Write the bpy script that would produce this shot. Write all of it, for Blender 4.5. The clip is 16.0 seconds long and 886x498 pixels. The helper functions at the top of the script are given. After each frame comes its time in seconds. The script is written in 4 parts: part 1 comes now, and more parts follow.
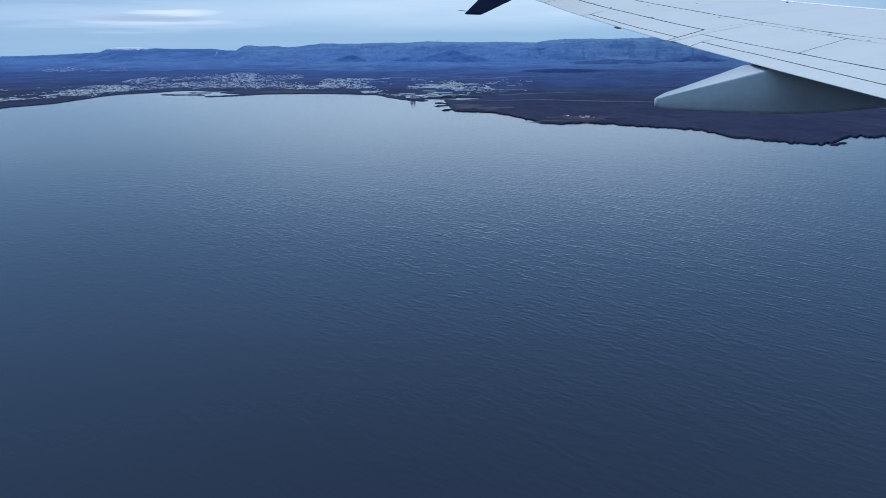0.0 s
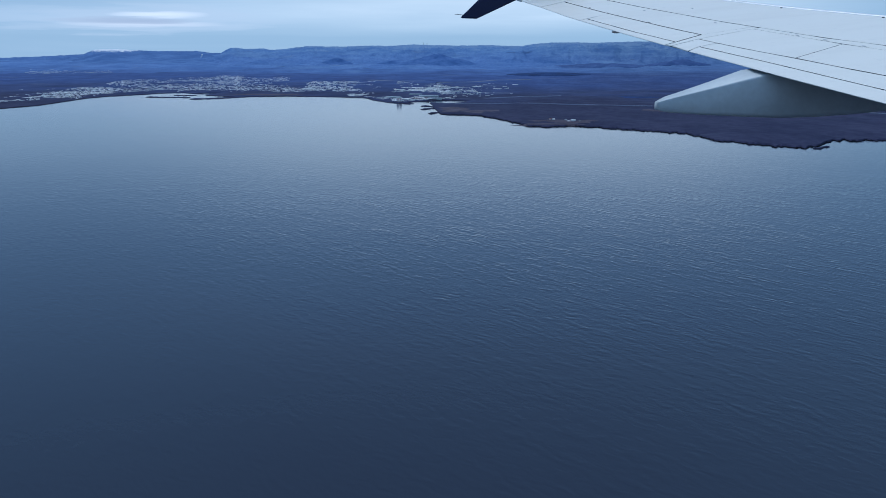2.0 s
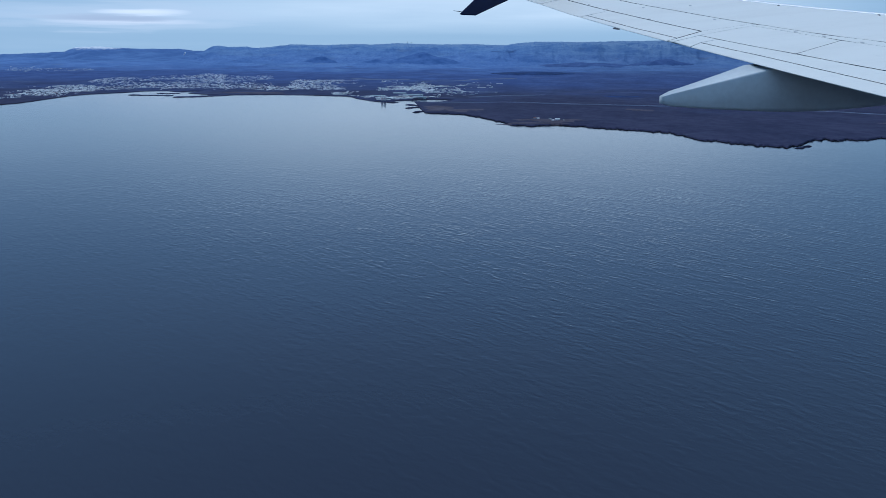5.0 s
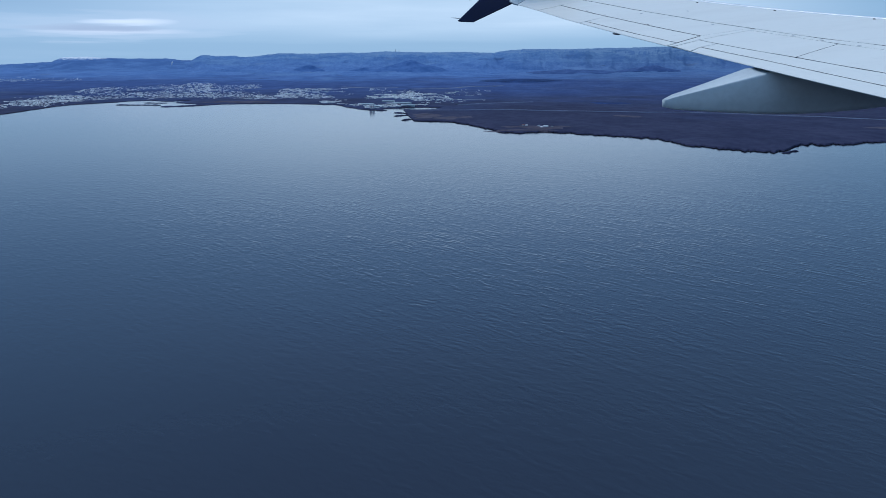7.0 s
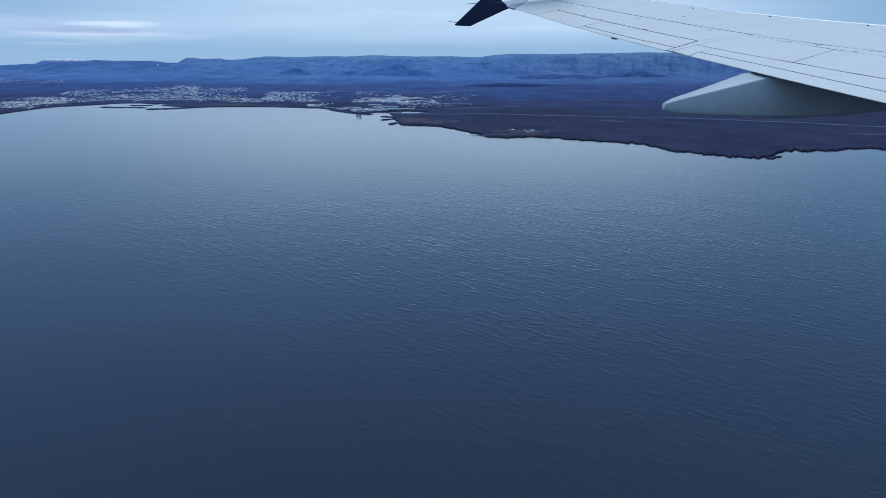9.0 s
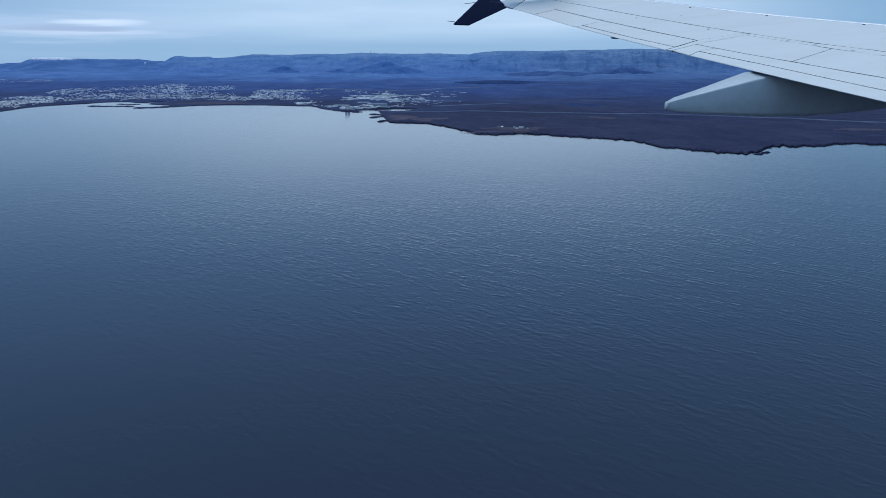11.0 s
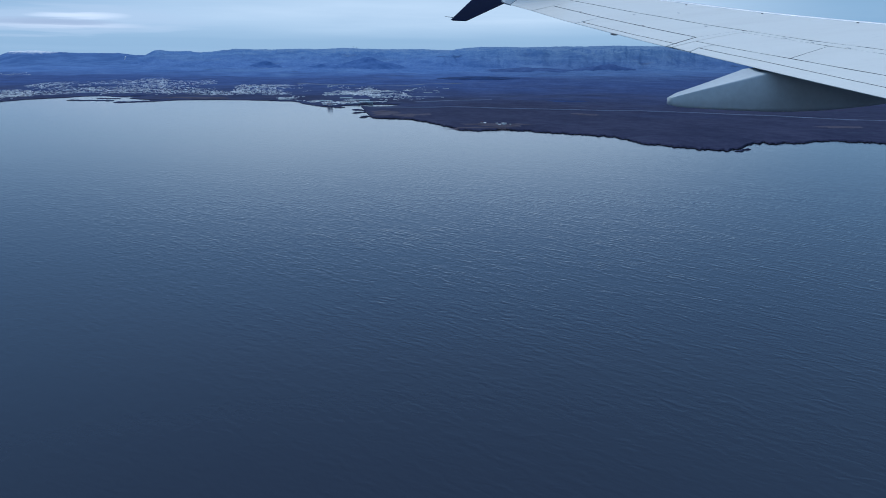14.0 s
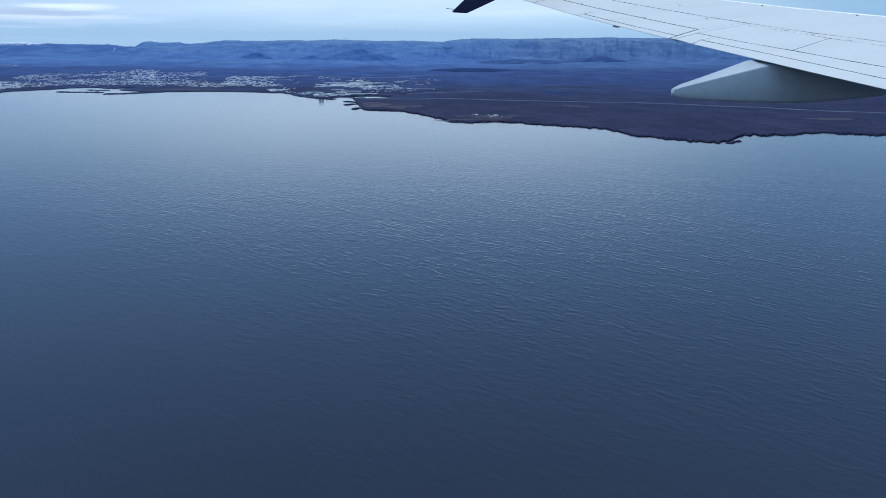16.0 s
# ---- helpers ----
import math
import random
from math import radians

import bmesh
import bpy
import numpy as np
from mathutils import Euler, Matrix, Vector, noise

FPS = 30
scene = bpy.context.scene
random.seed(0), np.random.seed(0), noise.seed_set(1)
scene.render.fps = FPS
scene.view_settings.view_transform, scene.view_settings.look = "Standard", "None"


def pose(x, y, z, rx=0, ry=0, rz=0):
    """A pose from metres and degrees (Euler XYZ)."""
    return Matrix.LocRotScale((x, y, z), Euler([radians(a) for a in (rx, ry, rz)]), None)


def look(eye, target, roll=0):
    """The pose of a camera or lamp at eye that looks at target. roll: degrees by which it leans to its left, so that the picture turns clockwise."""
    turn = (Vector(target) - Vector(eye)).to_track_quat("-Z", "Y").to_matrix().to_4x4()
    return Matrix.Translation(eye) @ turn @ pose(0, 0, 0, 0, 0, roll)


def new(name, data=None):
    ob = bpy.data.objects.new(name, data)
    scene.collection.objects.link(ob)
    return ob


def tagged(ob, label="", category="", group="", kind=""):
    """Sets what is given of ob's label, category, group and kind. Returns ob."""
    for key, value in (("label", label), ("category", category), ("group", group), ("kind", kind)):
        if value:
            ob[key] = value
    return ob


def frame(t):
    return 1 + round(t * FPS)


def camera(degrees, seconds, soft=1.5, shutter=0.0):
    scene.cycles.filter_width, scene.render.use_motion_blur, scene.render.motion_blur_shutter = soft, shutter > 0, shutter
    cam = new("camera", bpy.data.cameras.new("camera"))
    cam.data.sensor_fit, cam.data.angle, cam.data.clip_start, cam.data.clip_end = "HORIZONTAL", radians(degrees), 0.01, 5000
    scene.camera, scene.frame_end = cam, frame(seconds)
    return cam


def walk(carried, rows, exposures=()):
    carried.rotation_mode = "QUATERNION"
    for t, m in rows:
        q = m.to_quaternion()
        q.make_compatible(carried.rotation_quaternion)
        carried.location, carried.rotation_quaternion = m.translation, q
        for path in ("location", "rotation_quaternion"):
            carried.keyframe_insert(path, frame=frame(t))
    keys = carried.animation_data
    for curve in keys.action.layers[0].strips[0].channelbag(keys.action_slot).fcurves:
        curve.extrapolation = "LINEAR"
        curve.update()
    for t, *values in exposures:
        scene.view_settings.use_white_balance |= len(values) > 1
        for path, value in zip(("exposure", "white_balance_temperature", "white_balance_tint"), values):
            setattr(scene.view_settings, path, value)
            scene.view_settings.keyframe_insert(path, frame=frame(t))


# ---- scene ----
# ---- camera: a passenger's hand-held view, swung about the wing to make the land slide by ----
cam = camera(55.0, 16.0, 0.85)
PATH = [
    (0, 0.691, 0.426, 70.050, 76.755, 0.244, 3.196),
    (0.5, 0.647, 0.409, 70.039, 77.084, 0.177, 2.935),
    (1, 0.609, 0.375, 70.029, 76.870, 0.133, 2.790),
    (1.5, 0.565, 0.353, 70.018, 77.091, 0.072, 2.579),
    (2, 0.523, 0.327, 70.055, 76.958, 0.034, 2.279),
    (2.5, 0.479, 0.296, 70.074, 76.921, 0.047, 2.081),
    (3, 0.439, 0.269, 70.041, 76.927, -0.098, 1.944),
    (3.5, 0.397, 0.244, 70.031, 76.967, -0.195, 1.743),
    (4, 0.356, 0.211, 70.035, 76.809, -0.110, 1.570),
    (6.5, 0.140, 0.083, 69.967, 77.240, -0.185, 0.609),
    (7, 0.090, 0.047, 69.989, 77.389, 0.170, 0.453),
    (7.5, 0.045, 0.022, 69.987, 77.464, 0.096, 0.250),
    (8, 0.000, 0.002, 69.994, 77.519, -0.061, -0.000),
    (8.5, -0.045, -0.013, 69.976, 77.764, -0.269, -0.260),
    (9, -0.089, -0.045, 69.975, 77.658, -0.189, -0.425),
    (11.5, -0.317, -0.186, 70.014, 77.483, -0.157, -1.392),
    (12, -0.361, -0.209, 69.982, 77.497, -0.376, -1.558),
    (12.5, -0.405, -0.242, 69.988, 77.313, -0.228, -1.742),
    (13, -0.447, -0.260, 69.976, 77.290, -0.458, -1.982),
    (13.5, -0.495, -0.285, 69.974, 77.337, -0.625, -2.149),
    (14, -0.543, -0.322, 69.999, 77.214, -0.304, -2.313),
    (14.5, -0.588, -0.352, 69.984, 77.081, -0.484, -2.441),
    (15, -0.632, -0.402, 69.989, 76.604, -0.327, -2.474),
    (15.5, -0.678, -0.434, 69.990, 76.462, -0.334, -2.627),
    (16, -0.728, -0.450, 70.000, 76.681, -0.341, -2.887),
]
walk(cam, [(t, pose(x, y, z, rx, ry, rz)) for t, x, y, z, rx, ry, rz in PATH],
     [(0.0, 0.07, 5350, 7), (3.5, 0.04, 5330, 7), (6.5, 0.03, 5320, 7), (8.0, 0.01, 5320, 7), (11.5, -0.01, 5320, 7), (14.4, 0.0, 5340, 7), (15.0, 0.11, 5380, 7), (15.5, 0.22, 5400, 7), (16.0, 0.24, 5440, 7)])

# ---- sky and light ----
world = bpy.data.worlds.new("overcast_evening_sky")
scene.world = world
world.use_nodes = True
wt = world.node_tree
wt.nodes.clear()


def wn(kind, **values):
    node = wt.nodes.new(kind)
    for key, value in values.items():
        node.inputs[key.replace("_", " ")].default_value = value
    return node


def wmath(op, a, b=None, c=None):
    node = wt.nodes.new("ShaderNodeMath")
    node.operation = op
    for i, v in enumerate((a, b, c)):
        if v is None:
            continue
        if isinstance(v, (int, float)):
            node.inputs[i].default_value = v
        else:
            wt.links.new(v, node.inputs[i])
    return node.outputs[0]


def wmix(fac, a, b):
    node = wt.nodes.new("ShaderNodeMix")
    node.data_type = "RGBA"
    for slot, v in ((node.inputs[0], fac), (node.inputs[6], a), (node.inputs[7], b)):
        if isinstance(v, (int, float, tuple)):
            slot.default_value = v
        else:
            wt.links.new(v, slot)
    return node.outputs[2]


SUN_EL, SUN_AZ = 64.0, -30.0      # elevation; bearing from +y, to the right positive
sky = wt.nodes.new("ShaderNodeTexSky")
sky.sky_type = "NISHITA"
sky.sun_disc = False
sky.sun_elevation, sky.sun_rotation = radians(SUN_EL), radians(SUN_AZ)
sky_b = wn("ShaderNodeVectorMath")
sky_b.operation = "SCALE"
sky_b.inputs["Scale"].default_value = 0.075
wt.links.new(sky.outputs[0], sky_b.inputs[0])
co = wt.nodes.new("ShaderNodeTexCoord")
sep = wt.nodes.new("ShaderNodeSeparateXYZ")
wt.links.new(co.outputs["Generated"], sep.inputs[0])
dx, dy, dz = sep.outputs
# cloud deck seen in perspective: direction divided by its height
lift = wmath("ADD", wmath("MAXIMUM", dz, 0.0), 0.035)
cx, cy = wmath("DIVIDE", dx, lift), wmath("DIVIDE", dy, lift)
comb = wt.nodes.new("ShaderNodeCombineXYZ")
wt.links.new(cx, comb.inputs[0]), wt.links.new(cy, comb.inputs[1])
n1 = wn("ShaderNodeTexNoise", Scale=0.11, Detail=4.0, Roughness=0.5)
n2 = wn("ShaderNodeTexNoise", Scale=0.42, Detail=5.0, Roughness=0.55)
for n in (n1, n2):
    wt.links.new(comb.outputs[0], n.inputs["Vector"])
# cover grows from a bluish gap over the far hills to a full deck
rise = wt.nodes.new("ShaderNodeMapRange")
rise.interpolation_type = "SMOOTHSTEP"
rise.inputs["From Min"].default_value, rise.inputs["From Max"].default_value = 0.010, 0.047
wt.links.new(dz, rise.inputs["Value"])
ragged = wmath("ADD", rise.outputs[0], wmath("MULTIPLY", wmath("SUBTRACT", n1.outputs["Fac"], 0.5), 1.1))
cover = wmath("MINIMUM", wmath("MAXIMUM", ragged, 0.0), 1.0)
deck = wmix(wmath("MULTIPLY", n2.outputs["Fac"], 1.0), (0.475, 0.58, 0.672, 1), (0.70, 0.768, 0.822, 1))
gap = wmix(0.85, sky_b.outputs[0], (0.36, 0.51, 0.655, 1))
# the deck is palest low ahead and a deeper slate blue overhead and behind
def wramp(v, a, b, lo, hi):
    node = wt.nodes.new("ShaderNodeMapRange")
    node.interpolation_type = "SMOOTHSTEP"
    wt.links.new(v, node.inputs["Value"])
    for key, value in (("From Min", a), ("From Max", b), ("To Min", lo), ("To Max", hi)):
        node.inputs[key].default_value = value
    return node.outputs[0]


bearing = wmath("ARCTAN2", dx, dy)
base = wmix(wramp(bearing, 0.22, 0.50, 0.0, 0.8), wmix(cover, gap, deck), (0.25, 0.39, 0.52, 1))
base = wmix(wmath("MULTIPLY", wramp(bearing, -0.26, -0.52, 0.0, 0.85), wmath("MULTIPLY", wramp(dz, 0.035, 0.06, 0.25, 1.0), wramp(dz, 0.07, 0.10, 1.0, 0.0))), base, (0.345, 0.445, 0.54, 1))
base = wmix(wmath("MULTIPLY", wramp(bearing, -0.10, -0.45, 0.0, 0.52), wramp(dz, 0.015, 0.04, 0.3, 1.0)), base, (0.31, 0.45, 0.595, 1))
base = wmix(wramp(dz, 0.07, 0.235, 0.0, 1.0), base, (0.215, 0.345, 0.540, 1))
base = wmix(wramp(dz, 0.17, 0.52, 0.0, 1.0), base, (0.095, 0.165, 0.285, 1))
side = wmath("MULTIPLY", wramp(wmath("ABSOLUTE", wmath("ADD", bearing, 0.02)), 0.12, 0.50, 0.0, 0.5), wramp(dz, 0.05, 0.14, 0.0, 1.0))
base = wmix(side, base, (0.13, 0.235, 0.385, 1))
base = wmix(wramp(dy, 0.55, -0.45, 0.0, 0.9), base, (0.24, 0.355, 0.51, 1))
# a long lens-shaped cloud, dark below and pale above, over the snowy mountain
def lens(az, el, half_az, half_el):
    a = wmath("DIVIDE", wmath("SUBTRACT", wmath("ARCTAN2", dx, dy), az), half_az)
    e = wmath("DIVIDE", wmath("SUBTRACT", dz, el), half_el)
    e = wmath("ADD", e, wmath("MULTIPLY", wmath("SUBTRACT", n2.outputs["Fac"], 0.5), 3.4))
    d = wmath("ADD", wmath("MULTIPLY", a, a), wmath("MULTIPLY", e, e))
    return wmath("MINIMUM", wmath("MAXIMUM", wmath("SUBTRACT", 1.0, d), 0.0), 1.0)


base = wmix(wmath("MULTIPLY", lens(-0.380, 0.0345, 0.19, 0.0150), 0.5), base, (0.62, 0.67, 0.75, 1))
base = wmix(wmath("MULTIPLY", lens(-0.352, 0.0385, 0.055, 0.0042), 0.8), base, (0.84, 0.86, 0.91, 1))
base = wmix(wmath("MULTIPLY", lens(-0.368, 0.0295, 0.09, 0.0030), 0.5), base, (0.82, 0.81, 0.86, 1))
base = wmix(wmath("MULTIPLY", lens(-0.396, 0.0330, 0.075, 0.0036), 0.65), base, (0.45, 0.50, 0.60, 1))
base = wmix(wmath("MULTIPLY", lens(-0.368, 0.0325, 0.065, 0.0028), 0.6), base, (0.42, 0.47, 0.58, 1))
bg = wt.nodes.new("ShaderNodeBackground")
wt.links.new(base, bg.inputs["Color"])
bg.inputs["Strength"].default_value = 1.0
wo = wt.nodes.new("ShaderNodeOutputWorld")
wt.links.new(bg.outputs[0], wo.inputs["Surface"])

sun_data = bpy.data.lights.new("sun", "SUN")
sun_data.energy, sun_data.angle, sun_data.color = 1.8, radians(30), (1.0, 0.93, 0.85)
sun = new("sun", sun_data)
sun.matrix_world = look((0, 0, 300), (-math.sin(radians(SUN_AZ)) * 300, -math.cos(radians(SUN_AZ)) * 300,
                                      300 - 300 * math.tan(radians(SUN_EL))))


# ---- materials ----
class Mat:
    """A node material, with small helpers."""

    def __init__(self, name, rough=0.6, metal=0.0, ior=1.45):
        self.m = bpy.data.materials.new(name)
        self.m.use_nodes = True
        self.t = self.m.node_tree
        self.b = self.t.nodes["Principled BSDF"]
        self.b.inputs["Roughness"].default_value = rough
        self.b.inputs["Metallic"].default_value = metal
        self.b.inputs["IOR"].default_value = ior
        self.geo = self.t.nodes.new("ShaderNodeNewGeometry")

    def put(self, slot, v):
        if isinstance(v, (int, float, tuple)):
            slot.default_value = v
        else:
            self.t.links.new(v, slot)

    def pos(self, sx=1.0, sy=1.0, sz=1.0, turn=0.0):
        r = self.t.nodes.new("ShaderNodeMapping")
        r.inputs["Rotation"].default_value = (0, 0, radians(turn))
        self.t.links.new(self.geo.outputs["Position"], r.inputs["Vector"])
        n = self.t.nodes.new("ShaderNodeMapping")
        n.inputs["Scale"].default_value = (sx, sy, sz)
        self.t.links.new(r.outputs[0], n.inputs["Vector"])
        return n.outputs[0]

    def noise(self, scale, detail=4.0, rough=0.55, vec=None, distort=0.0):
        n = self.t.nodes.new("ShaderNodeTexNoise")
        n.inputs["Scale"].default_value, n.inputs["Detail"].default_value = scale, detail
        n.inputs["Roughness"].default_value, n.inputs["Distortion"].default_value = rough, distort
        self.t.links.new(vec if vec is not None else self.geo.outputs["Position"], n.inputs["Vector"])
        return n.outputs["Fac"]

    def math(self, op, a, b=0.0):
        n = self.t.nodes.new("ShaderNodeMath")
        n.operation = op
        self.put(n.inputs[0], a), self.put(n.inputs[1], b)
        return n.outputs[0]

    def ramp(self, v, lo, hi):
        n = self.t.nodes.new("ShaderNodeMapRange")
        n.interpolation_type = "SMOOTHSTEP"
        self.put(n.inputs["Value"], v)
        n.inputs["From Min"].default_value, n.inputs["From Max"].default_value = lo, hi
        return n.outputs[0]

    def mix(self, fac, a, b):
        n = self.t.nodes.new("ShaderNodeMix")
        n.data_type = "RGBA"
        self.put(n.inputs[0], fac)
        self.put(n.inputs[6], (*a, 1) if isinstance(a, tuple) else a)
        self.put(n.inputs[7], (*b, 1) if isinstance(b, tuple) else b)
        return n.outputs[2]

    def colour(self, v):
        self.put(self.b.inputs["Base Color"], (*v, 1) if isinstance(v, tuple) else v)
        return self

    def bump(self, height, distance, strength=1.0):
        n = self.t.nodes.new("ShaderNodeBump")
        n.inputs["Strength"].default_value, n.inputs["Distance"].default_value = strength, distance
        self.put(n.inputs["Height"], height)
        self.put(self.b.inputs["Normal"], n.outputs[0])
        return self


def plain(name, colour, rough=0.6, metal=0.0, vary=0.12, scale=3.0, gloss=0.5):
    """A surface of one paint or stone with stains at two scales."""
    k = Mat(name, rough, metal)
    a = k.noise(scale, 5)
    b = k.noise(scale * 9, 3)
    f = k.math("ADD", k.math("MULTIPLY", a, 0.65), k.math("MULTIPLY", b, 0.35))
    lo = tuple(c * (1 - vary * 1.6) for c in colour)
    hi = tuple(min(1.0, c * (1 + vary)) for c in colour)
    k.colour(k.mix(k.ramp(f, 0.3, 0.7), lo, hi))
    k.b.inputs["Specular IOR Level"].default_value = gloss
    return k.m


# sea: short trains of crests running obliquely, smaller ripples between them
k = Mat("sea_water", 0.09, 0.0, 1.333)
w1 = k.noise(1.0, 2, 0.5, k.pos(0.20, 0.34, 1, 52), 0.8)
w2 = k.noise(1.0, 3, 0.55, k.pos(0.40, 0.80, 1, 44), 0.6)
gust = k.noise(1.0, 3, 0.5, k.pos(0.020, 0.034, 1, 40))


def train(turn, period, distort, size):
    """Parallel crests broken up into short trains."""
    n = k.t.nodes.new("ShaderNodeTexWave")
    n.bands_direction = "Y"
    for key, value in (("Scale", 0.314 / period), ("Distortion", distort), ("Detail", 2.0), ("Detail Scale", 1.4)):
        n.inputs[key].default_value = value
    k.t.links.new(k.pos(1, 1, 1, turn), n.inputs["Vector"])
    return k.math("MULTIPLY", n.outputs["Fac"], k.ramp(k.noise(1.0, 2, 0.5, k.pos(size, size * 1.6, 1, turn)), 0.38, 0.66))


h = k.math("ADD", k.math("MULTIPLY", train(52, 3.3, 8.0, 0.10), 0.17), k.math("MULTIPLY", train(38, 2.2, 9.0, 0.16), 0.07))
h = k.math("ADD", h, k.math("ADD", k.math("MULTIPLY", w1, 0.48), k.math("MULTIPLY", w2, 0.12)))
h = k.math("MULTIPLY", h, k.math("ADD", 0.70, k.math("MULTIPLY", k.ramp(gust, 0.3, 0.7), 0.4)))
sep_w = k.t.nodes.new("ShaderNodeSeparateXYZ")
k.t.links.new(k.geo.outputs["Position"], sep_w.inputs[0])
lee = k.math("SUBTRACT", 1.0, k.math("MULTIPLY", k.ramp(sep_w.outputs[1], 300.0, 640.0), 0.62))   # calmer in the lee of the shore
# ripples flattened towards the near left to fit the view's low contrast
diag = k.math("ADD", sep_w.outputs[1], k.math("MULTIPLY", sep_w.outputs[0], 1.1))
h = k.math("MULTIPLY", h, k.math("MULTIPLY", lee, k.math("ADD", 0.42, k.math("MULTIPLY", k.ramp(diag, 90.0, 300.0), 0.58))))
k.bump(h, 0.220)
shade = k.noise(0.006, 4)
k.colour(k.mix(shade, (0.0260, 0.0314, 0.0480), (0.0298, 0.0374, 0.0560)))
SEA = k.m

# land: dark basalt, moss, withered heath and scree, with blue distance haze painted into the colour
def land_material(name, relief, bump):
    k = Mat(name, 0.95)
    sep = k.t.nodes.new("ShaderNodeSeparateXYZ")
    k.t.links.new(k.geo.outputs["Position"], sep.inputs[0])
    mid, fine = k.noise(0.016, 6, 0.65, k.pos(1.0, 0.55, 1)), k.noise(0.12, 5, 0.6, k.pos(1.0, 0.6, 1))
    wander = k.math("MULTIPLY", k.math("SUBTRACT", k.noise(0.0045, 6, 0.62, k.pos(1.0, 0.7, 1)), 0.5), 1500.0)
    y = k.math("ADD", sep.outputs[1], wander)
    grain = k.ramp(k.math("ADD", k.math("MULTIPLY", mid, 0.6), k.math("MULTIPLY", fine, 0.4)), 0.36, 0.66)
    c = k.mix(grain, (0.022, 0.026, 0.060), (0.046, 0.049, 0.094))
    # haze put into the base colour: bluer inland and on the heights
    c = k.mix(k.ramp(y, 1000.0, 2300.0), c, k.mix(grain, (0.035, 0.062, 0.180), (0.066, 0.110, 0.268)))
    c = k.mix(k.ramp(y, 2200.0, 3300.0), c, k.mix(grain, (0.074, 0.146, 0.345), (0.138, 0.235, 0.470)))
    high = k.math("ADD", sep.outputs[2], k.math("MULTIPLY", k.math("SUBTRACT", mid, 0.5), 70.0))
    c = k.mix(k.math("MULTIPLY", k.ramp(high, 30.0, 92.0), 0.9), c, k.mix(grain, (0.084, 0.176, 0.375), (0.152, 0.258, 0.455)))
    # pale withered flats and dark woods or lava tongues, in stretched patches
    pale = k.ramp(k.noise(0.0105, 5, 0.62, k.pos(0.55, 1.0, 1, 8)), 0.60, 0.72)
    c = k.mix(k.math("MULTIPLY", pale, 0.42), c, (0.127, 0.158, 0.225))
    dark = k.ramp(k.noise(0.0075, 5, 0.6, k.pos(0.7, 1.0, 1, -5)), 0.62, 0.70)
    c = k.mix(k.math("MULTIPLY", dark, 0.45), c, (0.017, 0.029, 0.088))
    # less blue and slightly darker on the side of the plateau
    east = k.math("MULTIPLY", k.ramp(k.math("DIVIDE", sep.outputs[0], sep.outputs[1]), 0.02, 0.20), k.ramp(y, 1500.0, 2600.0))
    tone = k.t.nodes.new("ShaderNodeMix")
    tone.data_type, tone.blend_type = "RGBA", "MULTIPLY"
    k.put(tone.inputs[0], east), k.put(tone.inputs[6], c), k.put(tone.inputs[7], (0.92, 0.86, 0.80, 1))
    c = tone.outputs[2]
    # black wet rock at the foot of the shore
    wet = k.math("SUBTRACT", 1.0, k.ramp(k.math("ADD", sep.outputs[2], k.math("MULTIPLY", fine, 0.9)), 0.58, 1.0))
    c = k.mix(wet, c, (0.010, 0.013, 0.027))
    if relief:
        # slope shading is put into the colour: dark gully streaks and shade patches
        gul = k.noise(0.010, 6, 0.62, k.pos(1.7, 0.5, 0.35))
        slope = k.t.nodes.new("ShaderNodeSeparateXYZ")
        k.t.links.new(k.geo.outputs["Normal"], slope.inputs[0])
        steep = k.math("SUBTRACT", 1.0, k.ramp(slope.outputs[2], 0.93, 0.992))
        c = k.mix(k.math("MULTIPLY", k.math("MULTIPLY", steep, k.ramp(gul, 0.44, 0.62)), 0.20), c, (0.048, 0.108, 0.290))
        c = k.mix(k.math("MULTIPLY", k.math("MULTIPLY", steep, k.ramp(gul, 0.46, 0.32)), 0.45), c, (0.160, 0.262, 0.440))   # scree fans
        strata = k.ramp(k.noise(1.0, 4, 0.6, k.pos(0.0035, 0.0008, 0.055)), 0.50, 0.66)
        c = k.mix(k.math("MULTIPLY", strata, 0.34), c, (0.180, 0.285, 0.455))
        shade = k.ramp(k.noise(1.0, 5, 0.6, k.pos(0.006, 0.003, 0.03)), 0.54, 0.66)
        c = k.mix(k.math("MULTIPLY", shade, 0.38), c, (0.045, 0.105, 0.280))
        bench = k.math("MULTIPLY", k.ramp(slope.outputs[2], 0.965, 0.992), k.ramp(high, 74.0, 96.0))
        c = k.mix(k.math("MULTIPLY", bench, 0.5), c, (0.200, 0.292, 0.430))   # paler on the high flat tops
        k.bump(k.math("ADD", gul, k.math("MULTIPLY", mid, 0.6)), bump)
    else:
        k.bump(k.math("ADD", mid, fine), bump)
    k.colour(c)
    k.b.inputs["Specular IOR Level"].default_value = 0.1
    return k.m


LAVA = land_material("hazed_lava_plain", False, 0.3)
ROCK = land_material("hazed_mountain_rock", True, 9.0)

def hill_material(name, dark, light):
    k = Mat(name, 0.95)
    k.colour(k.mix(k.ramp(k.noise(0.03, 6, 0.65), 0.35, 0.7), dark, light))
    k.bump(k.noise(0.04, 5), 3.0)
    k.b.inputs["Specular IOR Level"].default_value = 0.1
    return k.m


# the hills' blue is distance haze painted into their rock colour
HILL = hill_material("hazed_hill_rock", (0.058, 0.120, 0.300), (0.096, 0.176, 0.395))
